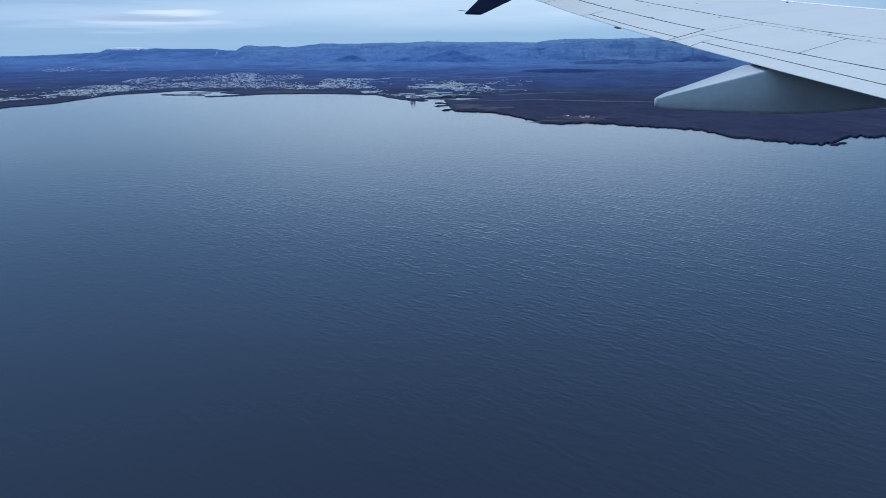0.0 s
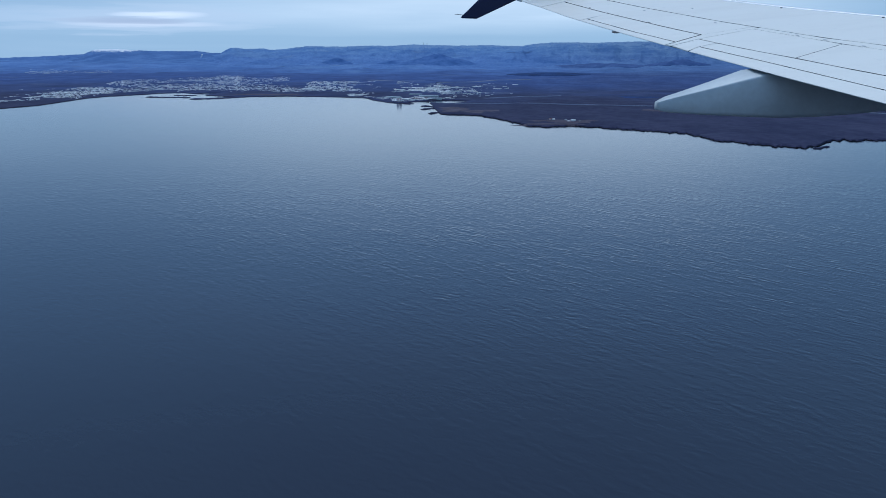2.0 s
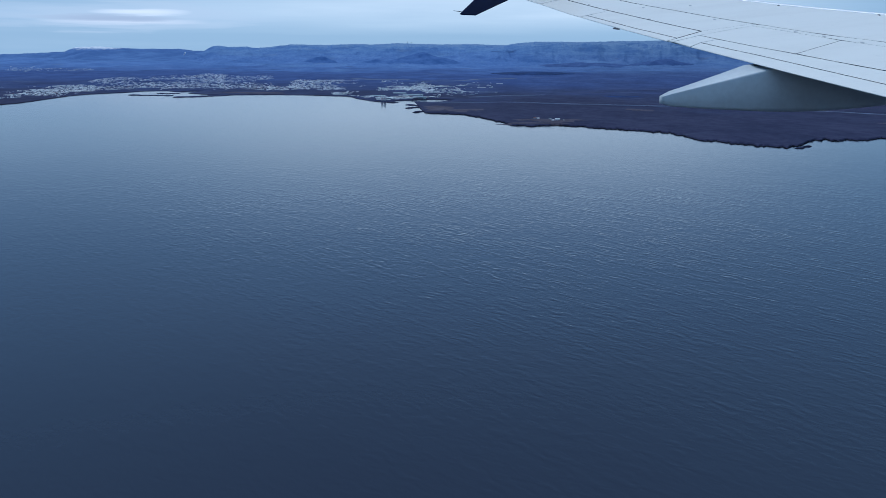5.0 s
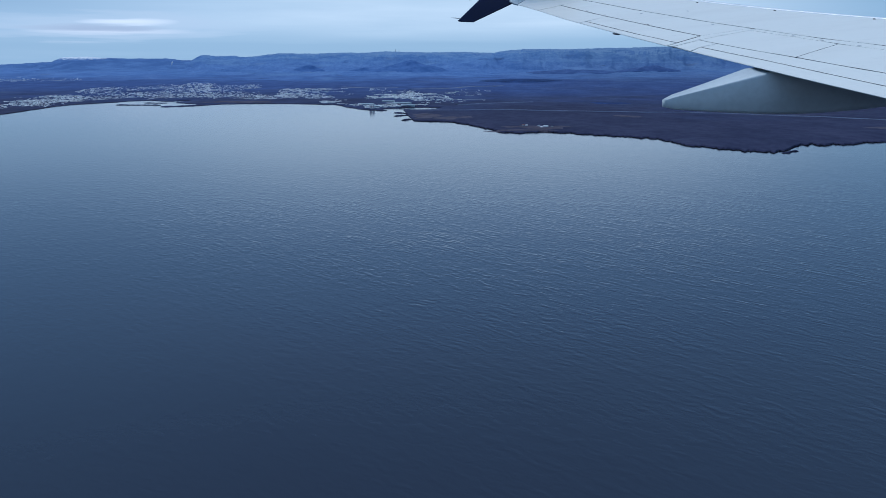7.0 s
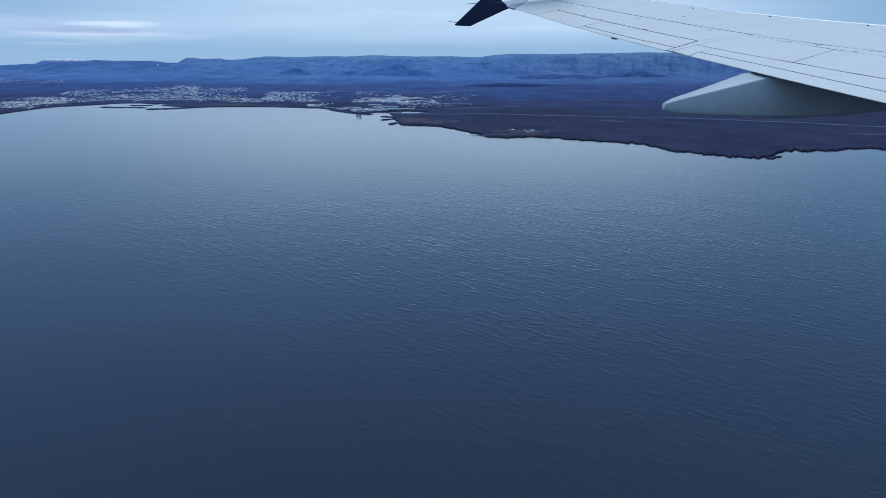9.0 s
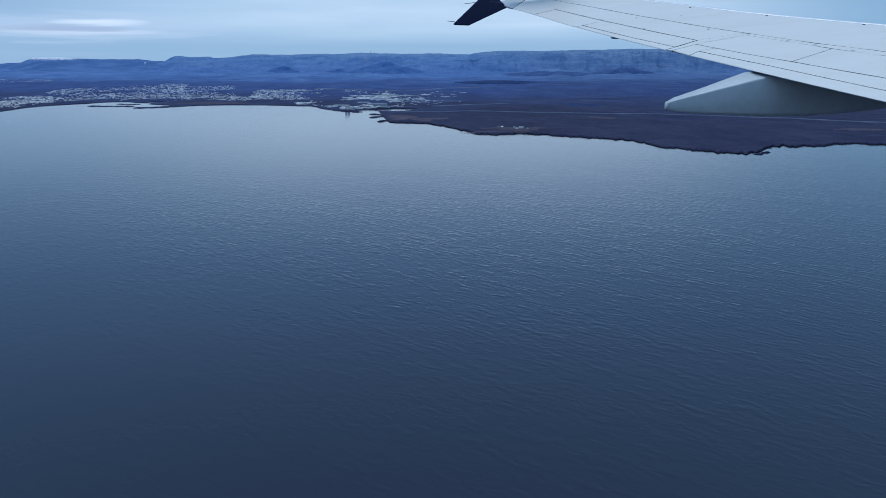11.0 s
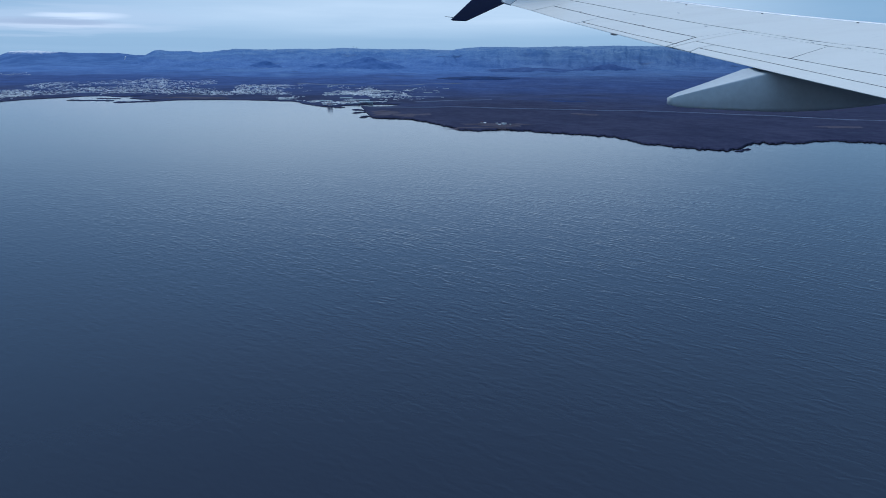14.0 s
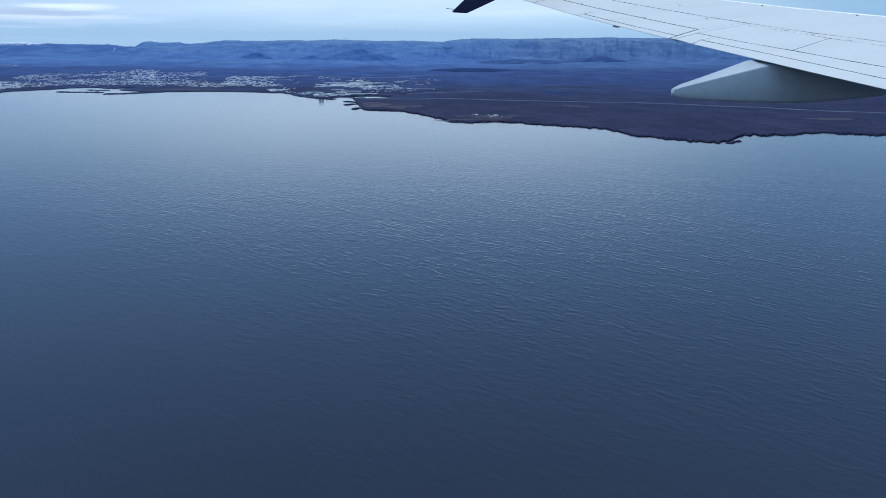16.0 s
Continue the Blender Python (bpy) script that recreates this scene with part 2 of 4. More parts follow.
DARK_HILL = hill_material("hazed_dark_hill_rock", (0.046, 0.084, 0.212), (0.078, 0.126, 0.285))

k = Mat("hazed_snowy_rock", 0.9)
sepz = k.t.nodes.new("ShaderNodeSeparateXYZ")
k.t.links.new(k.geo.outputs["Position"], sepz.inputs[0])
hgt = k.math("ADD", sepz.outputs[2], k.math("MULTIPLY", k.noise(0.040, 6, 0.78), 60.0))
# rock below the snow carries the blue of distance haze in its colour
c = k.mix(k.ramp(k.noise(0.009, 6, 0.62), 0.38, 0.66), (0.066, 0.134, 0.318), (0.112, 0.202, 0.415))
off = k.math("ABSOLUTE", k.math("ADD", k.math("DIVIDE", sepz.outputs[0], sepz.outputs[1]), 0.424))
hgt = k.math("SUBTRACT", hgt, k.math("MULTIPLY", k.math("MAXIMUM", k.math("SUBTRACT", off, 0.020), 0.0), 420.0))
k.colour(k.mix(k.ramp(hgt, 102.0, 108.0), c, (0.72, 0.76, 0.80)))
k.b.inputs["Specular IOR Level"].default_value = 0.1
SNOW = k.m

k = Mat("white_wing_paint", 0.33)
smut = k.noise(1.1, 6, 0.6, k.pos(0.5, 2.2, 2))
spot = k.noise(14.0, 3)
c = k.mix(k.ramp(smut, 0.40, 0.75), (0.90, 0.885, 0.81), (0.83, 0.815, 0.75))
c = k.mix(k.math("MULTIPLY", k.ramp(spot, 0.60, 0.78), 0.15), c, (0.42, 0.43, 0.44))
k.colour(c)
k.put(k.b.inputs["Roughness"], k.math("ADD", 0.28, k.math("MULTIPLY", smut, 0.18)))
k.bump(k.noise(2.0, 3), 0.002)
PAINT = k.m
GREY_PAINT = plain("grey_fairing_paint", (0.53, 0.58, 0.60), 0.40, 0.0, 0.07, 2.0)
SEAL = plain("dark_gap_seal", (0.024, 0.034, 0.056), 0.7, 0.0, 0.2, 6.0)
NAVY = plain("navy_blue_paint", (0.014, 0.024, 0.085), 0.30, 0.0, 0.1, 2.0)
SLAT_WHITE = plain("bright_slat_finish", (0.93, 0.94, 0.94), 0.25, 0.0, 0.03, 5.0)
LATCH = plain("latch_grey", (0.40, 0.42, 0.44), 0.5)
STEEL = plain("dull_steel", (0.18, 0.18, 0.19), 0.45, 0.7, 0.1, 20.0)
TARMAC = plain("pale_road_gravel", (0.155, 0.185, 0.265), 0.9, 0.0, 0.2, 0.05)
SAND = plain("dry_sandy_grass", (0.086, 0.078, 0.106), 0.95, 0.0, 0.25, 0.06, 0.1)
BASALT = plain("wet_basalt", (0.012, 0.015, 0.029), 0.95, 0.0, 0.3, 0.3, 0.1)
WHITE = plain("white_house_wall", (0.88, 0.88, 0.87), 0.8, 0.0, 0.1, 0.4)
PALE = plain("pale_concrete", (0.50, 0.56, 0.58), 0.85, 0.0, 0.15, 0.3)
ROOFS = [plain("light_metal_roof", (0.85, 0.87, 0.89), 0.5, 0.0, 0.15, 0.4),
         plain("grey_metal_roof", (0.30, 0.34, 0.39), 0.6, 0.0, 0.15, 0.4),
         plain("red_metal_roof", (0.22, 0.07, 0.06), 0.6, 0.0, 0.15, 0.4),
         plain("dark_roof_felt", (0.07, 0.08, 0.10), 0.8, 0.0, 0.15, 0.4)]
PALE_ROOF = plain("pale_green_metal_roof", (0.34, 0.42, 0.47), 0.6, 0.0, 0.15, 0.2)
RED = plain("faded_red_paint", (0.60, 0.40, 0.43), 0.6, 0.0, 0.12, 0.3)
STEAM = plain("white_steam", (0.95, 0.95, 0.95), 1.0, 0.0, 0.05, 0.1)
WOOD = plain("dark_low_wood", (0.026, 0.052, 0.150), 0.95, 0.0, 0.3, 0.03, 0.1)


# ---- mesh helpers ----
def mesh_object(name, verts, faces, material, parent=None, label="", smooth=False):
    me = bpy.data.meshes.new(name)
    me.from_pydata([tuple(v) for v in verts], [], [tuple(f) for f in faces])
    me.materials.append(material)
    if smooth:
        me.polygons.foreach_set("use_smooth", [True] * len(me.polygons))
    me.update()
    ob = new(name, me)
    if parent is not None:
        ob.parent = parent
    if label:
        ob["label"] = label
    return ob


def part(name, bm, material, parent, label="", smooth=False):
    me = bpy.data.meshes.new(name)
    bmesh.ops.recalc_face_normals(bm, faces=bm.faces)
    bm.to_mesh(me)
    bm.free()
    me.materials.append(material)
    if smooth:
        me.polygons.foreach_set("use_smooth", [True] * len(me.polygons))
    ob = new(name, me)
    ob.parent = parent
    if label:
        ob["label"] = label
    return ob


def thing(name, at, label, category, group="", kind=""):
    ob = new(name)
    ob.location = at
    return tagged(ob, label, category, group, kind)


def loft(rings, caps=True):
    """A bmesh skinned over rings of equal length."""
    bm = bmesh.new()
    rows = [[bm.verts.new(p) for p in ring] for ring in rings]
    for a, b in zip(rows, rows[1:]):
        for i in range(len(a)):
            j = (i + 1) % len(a)
            bm.faces.new((a[i], a[j], b[j], b[i]))
    if caps:
        bm.faces.new(rows[0][::-1])
        bm.faces.new(rows[-1])
    return bm


def grid_mesh(name, co, material, label="", category="", kind="structure"):
    """One smooth sheet from an array of points (rows, columns, 3)."""
    nr, nc = co.shape[:2]
    idx = np.arange(nr * nc).reshape(nr, nc)
    quads = np.stack([idx[:-1, :-1], idx[:-1, 1:], idx[1:, 1:], idx[1:, :-1]], -1).reshape(-1, 4)
    me = bpy.data.meshes.new(name)
    me.vertices.add(nr * nc)
    me.vertices.foreach_set("co", co.reshape(-1).astype(np.float32))
    me.loops.add(quads.size)
    me.loops.foreach_set("vertex_index", quads.reshape(-1).astype(np.int32))
    me.polygons.add(len(quads))
    me.polygons.foreach_set("loop_start", np.arange(0, quads.size, 4, dtype=np.int32))
    me.polygons.foreach_set("use_smooth", np.ones(len(quads), dtype=bool))
    me.update(calc_edges=True)
    me.materials.append(material)
    return tagged(new(name, me), label, category, "", kind)


def lattice(seed):
    r = np.random.RandomState(seed)
    return r.rand(256, 256)


LAT = lattice(5)


def vnoise(x, y):
    """Smooth value noise on arrays."""
    xi, yi = np.floor(x).astype(int), np.floor(y).astype(int)
    fx, fy = x - xi, y - yi
    fx, fy = fx * fx * (3 - 2 * fx), fy * fy * (3 - 2 * fy)
    g = lambda a, b: LAT[a & 255, b & 255]
    return (g(xi, yi) * (1 - fx) + g(xi + 1, yi) * fx) * (1 - fy) + (g(xi, yi + 1) * (1 - fx) + g(xi + 1, yi + 1) * fx) * fy


def fbm(x, y, octaves=4, gain=0.5):
    s, a, t = 0.0, 1.0, 0.0
    for o in range(octaves):
        s = s + a * (vnoise(x * 2 ** o + 17.3 * o, y * 2 ** o + 9.1 * o) - 0.5)
        t, a = t + a, a * gain
    return s / t * 2


def smooth(a, b, v):
    t = np.clip((v - a) / (b - a), 0, 1)
    return t * t * (3 - 2 * t)


# ---- sea ----
S = 9000
sea = mesh_object("water", [(-S, -S, 0), (S, -S, 0), (S, S, 0), (-S, S, 0)], [(0, 1, 2, 3)], SEA)
tagged(sea, "wide dark blue bay with small wind ripples", "sea", "", "structure")

# ---- land: shore knots in plan, from the far bay to the near cape and on ----
SHORE = np.array([
    (-641, 699), (-627, 877), (-610, 1049), (-590, 1132), (-599, 1243), (-606, 1319), (-601, 1374), (-562, 1436), (-552, 1482), (-514, 1502),
    (-451, 1423), (-406, 1378), (-346, 1374), (-306, 1387), (-244, 1374), (-212, 1364), (-180, 1347), (-146, 1280), (-127, 1229), (-103, 1215),
    (-90, 1236), (-68, 1229), (-51, 1070), (-42, 991), (-35, 982), (-3, 973), (6, 956), (25, 918), (34, 887), (50, 830),
    (68, 817), (92, 836), (131, 801), (162, 775), (182, 761), (190, 735), (193, 703), (218, 669), (243, 646), (257, 655),
    (278, 689), (289, 700), (331, 703), (344, 718), (375, 722), (415, 699), (483, 718), (660, 759), (1300, 700)], float)
S_AZ = np.arctan2(SHORE[:, 0], SHORE[:, 1])
S_R = np.hypot(SHORE[:, 0], SHORE[:, 1])


def shore(az):
    """Distance of the waterline from the origin on a bearing, with a ragged lava edge."""
    r = np.interp(az, S_AZ, S_R)
    near = smooth(-0.07, 0.02, az)
    return r + near * (fbm(az * 55, az * 0 + 3.3, 3) * 7 + fbm(az * 190, az * 0 + 7.7, 4, 0.62) * 15) + (1 - near) * fbm(az * 60, az * 0 + 1.3, 3) * 8


# sheltered basins behind spits: centre, half sizes, turn
BASINS = [(-46, 1240, 36, 34, 0), (-470, 1452, 26, 50, -20)]


def height(x, y):
    az, r = np.arctan2(x, y), np.hypot(x, y)
    d = r - shore(az)
    z = (1.0 + 0.35 * smooth(1150, 950, r)) * smooth(-1, 4, d) + 1.2 * smooth(4, 60, d)
    rough = smooth(0, 40, d)
    z = z + rough * (fbm(x * 0.035, y * 0.035, 5) * 0.75 + fbm(x * 0.006, y * 0.006, 4) * 2.0 * smooth(30, 400, d))
    z = z + 14 * np.clip((r - 1700) / 1700, 0, 1.6) ** 1.3 + 9 * fbm(x * 0.0022, y * 0.0022, 5) * smooth(1900, 3000, r)
    z = np.where(d > 5, np.maximum(z, 0.5), z)
    low = 1 - smooth(0.7, 1.2, np.hypot((x + 30) / 75, (y - 1120) / 120))      # headland flattened to fit the view, so the inlet shows behind it
    z = z * (1 - 0.5 * low)
    for bx, by, hx, hy, turn in BASINS:
        c, s = math.cos(radians(turn)), math.sin(radians(turn))
        u, v = ((x - bx) * c + (y - by) * s) / hx, (-(x - bx) * s + (y - by) * c) / hy
        q = np.sqrt(u * u + v * v) + 0.25 * fbm(x * 0.04, y * 0.04, 3)
        z = z * smooth(0.9, 1.05, q) - 1.2 * (1 - smooth(0.86, 1.0, q))
    return z


def height_at(x, y):
    return float(height(np.array([float(x)]), np.array([float(y)]))[0])


n_az, n_r = 1300, 400
azs = np.linspace(radians(-44), radians(50), n_az)
t = np.linspace(0, 1, n_r)
step = 620 * t ** 1.6 + 4300 * t ** 5 - 6
rr = shore(azs)[None, :] + step[:, None] * (np.clip(4950 - shore(azs), 100, None) / 4920)[None, :]
X, Y = rr * np.sin(azs)[None, :], rr * np.cos(azs)[None, :]
Z = height(X, Y)
Z[0, :] = -2.5
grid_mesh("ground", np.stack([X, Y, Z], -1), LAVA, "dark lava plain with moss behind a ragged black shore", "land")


# ---- mountains and hills ----
def massif(profile, foot, crest_y, label, seed, material, scarp=(0.50, 0.82), relief=7.0, apron=0.36):
    """A massif on knots of (bearing as x / y, height of the crest): a long apron, a gullied scarp, then a bench up to the crest."""
    px, pz = np.array([p[0] for p in profile]), np.array([p[1] for p in profile])
    n, m = 1000, 130
    k = np.linspace(px[0], px[-1], n)
    crest = np.interp(k, px, pz) + 2.0 * fbm(k * 70 + seed, k * 0 + seed, 4, 0.6) + 1.4 * fbm(k * 300 + seed, k * 0 + seed, 3, 0.6)
    T = np.linspace(0, 1.06, m)[:, None] * np.ones_like(k)[None, :]
    K = np.ones((m, 1)) * k[None, :]
    D = foot + (crest_y - foot) * T
    shift = 0.10 * fbm(K * 18 + seed, T * 0 + seed, 3) + 0.05 * fbm(K * 60 + seed, T * 0 + 2 + seed, 3)
    rise = smooth(scarp[0] + shift, scarp[1] + shift * 0.6, T)
    base = 4.0 + 4.0 * smooth(2600, 3200, D)
    up = apron * T ** 1.15 + (0.88 - apron) * rise + 0.12 * T ** 2
    Z = base + (crest[None, :] - base) * np.minimum(up, 1.0)
    ridged = np.abs(fbm(K * 36 + seed + D * 0.0006, D * 0.0016 + seed, 5, 0.55))
    knolls = fbm(K * 40 + seed, D * 0.011 + seed, 5, 0.55)
    on_scarp = np.exp(-((T - 0.5 * (scarp[0] + scarp[1]) - shift) / 0.16) ** 2)
    Z += relief * (0.35 - ridged) * 1.6 * on_scarp + relief * 0.9 * knolls * smooth(0.02, 0.35, T) * smooth(1.0, 0.86, T)
    Z = np.minimum(Z, 70 + (crest[None, :] - 70) * D / crest_y + 40 * np.clip(1 - T, 0, 1) * (crest[None, :] < 70))
    Z -= 60 * np.clip(T - 1.0, 0, None)
    Z[0], Z[-1] = -8, -8
    return grid_mesh("mountain_range", np.stack([K * D, D, Z], -1), material, label, "mountains")


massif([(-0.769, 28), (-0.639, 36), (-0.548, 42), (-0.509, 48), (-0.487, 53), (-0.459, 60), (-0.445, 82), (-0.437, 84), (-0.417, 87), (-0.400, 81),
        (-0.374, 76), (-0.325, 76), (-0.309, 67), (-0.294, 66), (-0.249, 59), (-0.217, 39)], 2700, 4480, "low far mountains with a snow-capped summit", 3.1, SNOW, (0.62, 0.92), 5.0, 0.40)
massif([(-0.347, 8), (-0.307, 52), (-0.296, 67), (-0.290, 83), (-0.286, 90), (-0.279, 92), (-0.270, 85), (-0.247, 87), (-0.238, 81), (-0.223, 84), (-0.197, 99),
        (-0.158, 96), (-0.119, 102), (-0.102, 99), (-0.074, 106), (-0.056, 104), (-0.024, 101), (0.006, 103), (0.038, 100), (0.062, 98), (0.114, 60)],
       2650, 4400, "haze-blue table mountain ridge with gullied slopes", 8.4, ROCK, (0.52, 0.90), 11.0, 0.42)
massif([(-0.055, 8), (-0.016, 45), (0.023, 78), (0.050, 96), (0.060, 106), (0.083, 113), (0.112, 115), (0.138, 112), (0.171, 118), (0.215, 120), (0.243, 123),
        (0.334, 121), (0.431, 113), (0.528, 102), (0.723, 84)], 2750, 4250, "broad haze-blue plateau with a steep eroded scarp", 12.9, ROCK, (0.40, 0.70), 12.0, 0.26)


def cone_hill(x, y, radius, tall, label, seed, squash=0.6, sink=2.0, sharp=1.45, material=HILL):
    n, m = 128, 44
    a = np.linspace(0, 2 * np.pi, n)
    q = np.linspace(0, 1.25, m)
    A, Q = np.meshgrid(a, q)
    R = radius * Q * (1 + 0.18 * fbm(np.cos(A) * 2 + seed, np.sin(A) * 2 + seed, 3))
    Xh, Yh = x + R * np.cos(A), y + R * np.sin(A) * squash
    prof = np.clip(1 - Q, 0, 1) ** sharp * (1 - 0.20 * np.exp(-(Q / 0.12) ** 2))
    Zh = height_at(x, y) - sink + tall * prof * (1 + 0.30 * fbm(Xh * 0.02 + seed, Yh * 0.02, 4)) - 12 * smooth(0.9, 1.25, Q)
    return grid_mesh("hill", np.stack([Xh, Yh, Zh], -1), material, label, "hill")


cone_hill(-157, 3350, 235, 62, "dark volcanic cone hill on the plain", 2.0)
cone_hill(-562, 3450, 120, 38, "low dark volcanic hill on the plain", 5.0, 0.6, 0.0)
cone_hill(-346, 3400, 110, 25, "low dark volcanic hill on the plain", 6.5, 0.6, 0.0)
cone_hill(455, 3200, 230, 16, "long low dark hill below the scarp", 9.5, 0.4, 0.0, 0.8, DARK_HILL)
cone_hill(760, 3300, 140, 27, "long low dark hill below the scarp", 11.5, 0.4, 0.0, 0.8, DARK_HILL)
cone_hill(205, 2450, 130, 7, "low dark wooded rise on the plain", 13.5, 0.8, 0.0, 1.0, WOOD)


# ---- wing of the aircraft, in its own plane: u outboard along the trailing edge, w forward, n up ----
WO = Vector((3.801, 7.400, 69.641))
WU = Vector((-0.32423, 0.93325, 0.15466))
WV = Vector((0.94021, 0.29990, 0.16143))
WN = Vector((-0.10427, -0.19776, 0.97469))


def wing(u, w, n=0.0):
    return WU * u + WV * w + WN * n


airliner = thing("airliner", WO, "white airliner in flight, wing with grey gap lines and navy tip", "airliner")

# plain unseen hull beside the camera, added to block sky light from behind
rings = []
for x in np.linspace(-9, 14, 24):
    rings.append([Vector((x, -2.75 + 1.88 * math.cos(a), 69.45 + 2.0 * math.sin(a))) - WO for a in np.linspace(0, 2 * math.pi, 41)[:-1]])
part("fuselage", loft(rings), PAINT, airliner, "", True)


def line(knots):
    us, ws = [p[0] for p in knots], [p[1] for p in knots]
    return lambda u: float(np.interp(u, us, ws))


TE = line([(-8.2, 0.45), (-6, 0.34), (0, 0.03), (1.16, -0.023), (2.0, -0.04), (2.8, -0.07), (3.27, -0.09), (4.4, -0.105), (5.93, -0.094), (7.05, -0.031), (8.14, 0.0), (8.9, 0.13)])
FLAP_AFT = line([(-6, 0.76), (0.303, 0.294), (1.09, 0.248), (1.88, 0.207), (2.31, 0.168), (2.9, 0.129)])
SPOILER = line([(-6, 1.34), (0.653, 0.633), (1.068, 0.565), (1.72, 0.506), (2.18, 0.438), (2.61, 0.390), (3.2, 0.340)])
FAINT = line([(-6, 2.1), (1.349, 1.308), (1.93, 1.200), (2.51, 1.150), (3.24, 1.060)])
SPAR = line([(-6, 2.27), (1.49, 1.447), (1.93, 1.351), (2.26, 1.270), (3.12, 1.169), (4.09, 1.055), (4.74, 1.020), (5.64, 0.945), (6.76, 0.915), (7.6, 0.870), (8.9, 0.80)])
HINGE = line([(3.2, 0.52), (3.43, 0.49), (4.13, 0.446), (5.2, 0.420), (5.8, 0.400), (7.3, 0.42)])
TAB = line([(3.2, 0.075), (3.56, 0.072), (4.08, 0.030), (5.6, 0.015)])
LE = line([(-6, 4.3), (2.6, 2.515), (3.07, 2.385), (3.88, 2.205), (4.88, 2.050), (6.1, 1.905), (8.9, 1.5)])


def painted_plate(rings, material, label, name, aft_edge):
    """A thin plate with painted top, its edges in dark seal colour for the shade in the gaps; an open trailing edge
    stays painted.
    """
    bm = loft(rings)
    ob = part(name, bm, material, airliner, label)
    ob.data.materials.append(SEAL)
    for p in ob.data.polygons:
        c, n = p.center, p.normal
        if n.dot(WN) < 0.25 and not (aft_edge and (n.dot(WV) < -0.5 or abs(n.dot(WU)) > 0.7)):
            p.material_index = 1
    return ob


def slab(name, inner, outer, u0, u1, gap=0.010, lean0=0.0, lean1=0.0, top=0.0, deep=0.022, material=None, label=""):
    """A skin panel between two chord lines, from u0 to u1, kept clear of its neighbours by a gap. lean: how far an end runs outboard towards the front."""
    count = max(2, int(abs(u1 - u0) / 0.5) + 2)
    rings = []
    edge = inner is TE
    for i in range(count):
        f = i / (count - 1)
        ua = u0 + (u1 - u0) * f
        ub = u0 + lean0 + (u1 + lean1 - u0 - lean0) * f
        a, b = inner(ua) + (0.0 if edge else gap), outer(ub) - gap
        e, low = 0.003, (0.008 if edge else deep)
        rings.append([wing(ua, a, top - low), wing(ua, a, top - e), wing(ua, a + e, top), wing(ub, b - e, top), wing(ub, b, top - e), wing(ub, b, top - deep)])
    return painted_plate(rings, material or PAINT, label, name, edge)


def plate(name, pts, deep=0.010, material=None, label=""):
    """A skin panel on an outline in u and w."""
    rings = [[wing(u, w, n) for u, w in pts] for n in (-deep, 0.0)]
    return painted_plate(rings, material or PAINT, label, name, True)


# airfoil core, seen through the gaps and from below
rings = []
for u in np.linspace(-8.2, 8.9, 32):
    te, le = TE(u), LE(u)
    ch = le - te
    ring = [wing(u, te + 0.05, -0.020), wing(u, te + 0.3 * ch, -0.018), wing(u, te + 0.7 * ch, -0.018), wing(u, le - 0.16, -0.012)]
    for a in (50, 15, -20, -55):
        ring.append(wing(u, le - 0.20 + 0.19 * math.cos(radians(a)), -0.055 + 0.055 * math.sin(radians(a))))
    ring += [wing(u, te + 0.72 * ch, -0.075 * ch - 0.03), wing(u, te + 0.45 * ch, -0.075 * ch - 0.02), wing(u, te + 0.2 * ch, -0.03 * ch - 0.012), wing(u, te + 0.05, -0.026)]
    rings.append(ring)
part("wing_box", loft(rings), SEAL, airliner, "dark grey wing structure under the skin")

slab("trailing_flap_panel", TE, FLAP_AFT, -8.2, 2.79, 0.008, 0, 0.10)
slab("flap_panel", FLAP_AFT, SPOILER, -8.2, 2.900, 0.012)
plate("flap_end_panel", [(2.815, -0.070), (3.160, -0.060), (3.240, 0.328), (2.912, 0.352), (2.912, 0.137)])
slab("spoiler_panel", SPOILER, FAINT, -8.2, -2.6, 0.011, 0, 0.13)
slab("spoiler_panel", SPOILER, FAINT, -2.59, 1.755, 0.010, 0.13, 0.165)
slab("spoiler_panel", SPOILER, FAINT, 1.765, 3.249, 0.008, 0.165, 0.0)
slab("spar_skin_panel", FAINT, SPAR, -8.2, 3.252, 0.004)
plate("bay_end_panel", [(3.180, -0.063), (3.246, -0.082), (3.420, 0.478), (3.428, 0.500), (3.346, 1.120), (3.258, 1.132), (3.257, 1.068), (3.259, 0.903), (3.258, 0.344)])
slab("aileron_panel", TAB, HINGE, 3.322, 5.52, 0.013, 0.118, 0.10)
slab("aileron_tab", TE, TAB, 3.270, 5.50, 0.006, 0.046, 0.02)
aileron = slab("aileron_panel", TE, HINGE, 5.5205, 7.040, 0.013, 0.10, 0.115)
slab("aft_skin_panel", HINGE, SPAR, 3.431, 7.180, 0.011, -0.082, 0.128)
slab("aft_skin_panel", TE, SPAR, 7.068, 7.930, 0.006, 0.243, 0.95)
# the tip fairing catches light differently; that darker tone is put into its colour
plate("tip_fairing_panel", [(7.950, 0.0), (8.14, 0.0), (8.9, 0.13), (8.9, 0.775)], 0.022, GREY_PAINT, "tip fairing with its dimmer light painted in as blue-grey")
slab("upper_skin_panel", SPAR, lambda u: LE(u) - 0.09, -8.2, 8.9, 0.012)

# rounded leading-edge slat; the metal's bright reflection is put into a white colour
rings = []
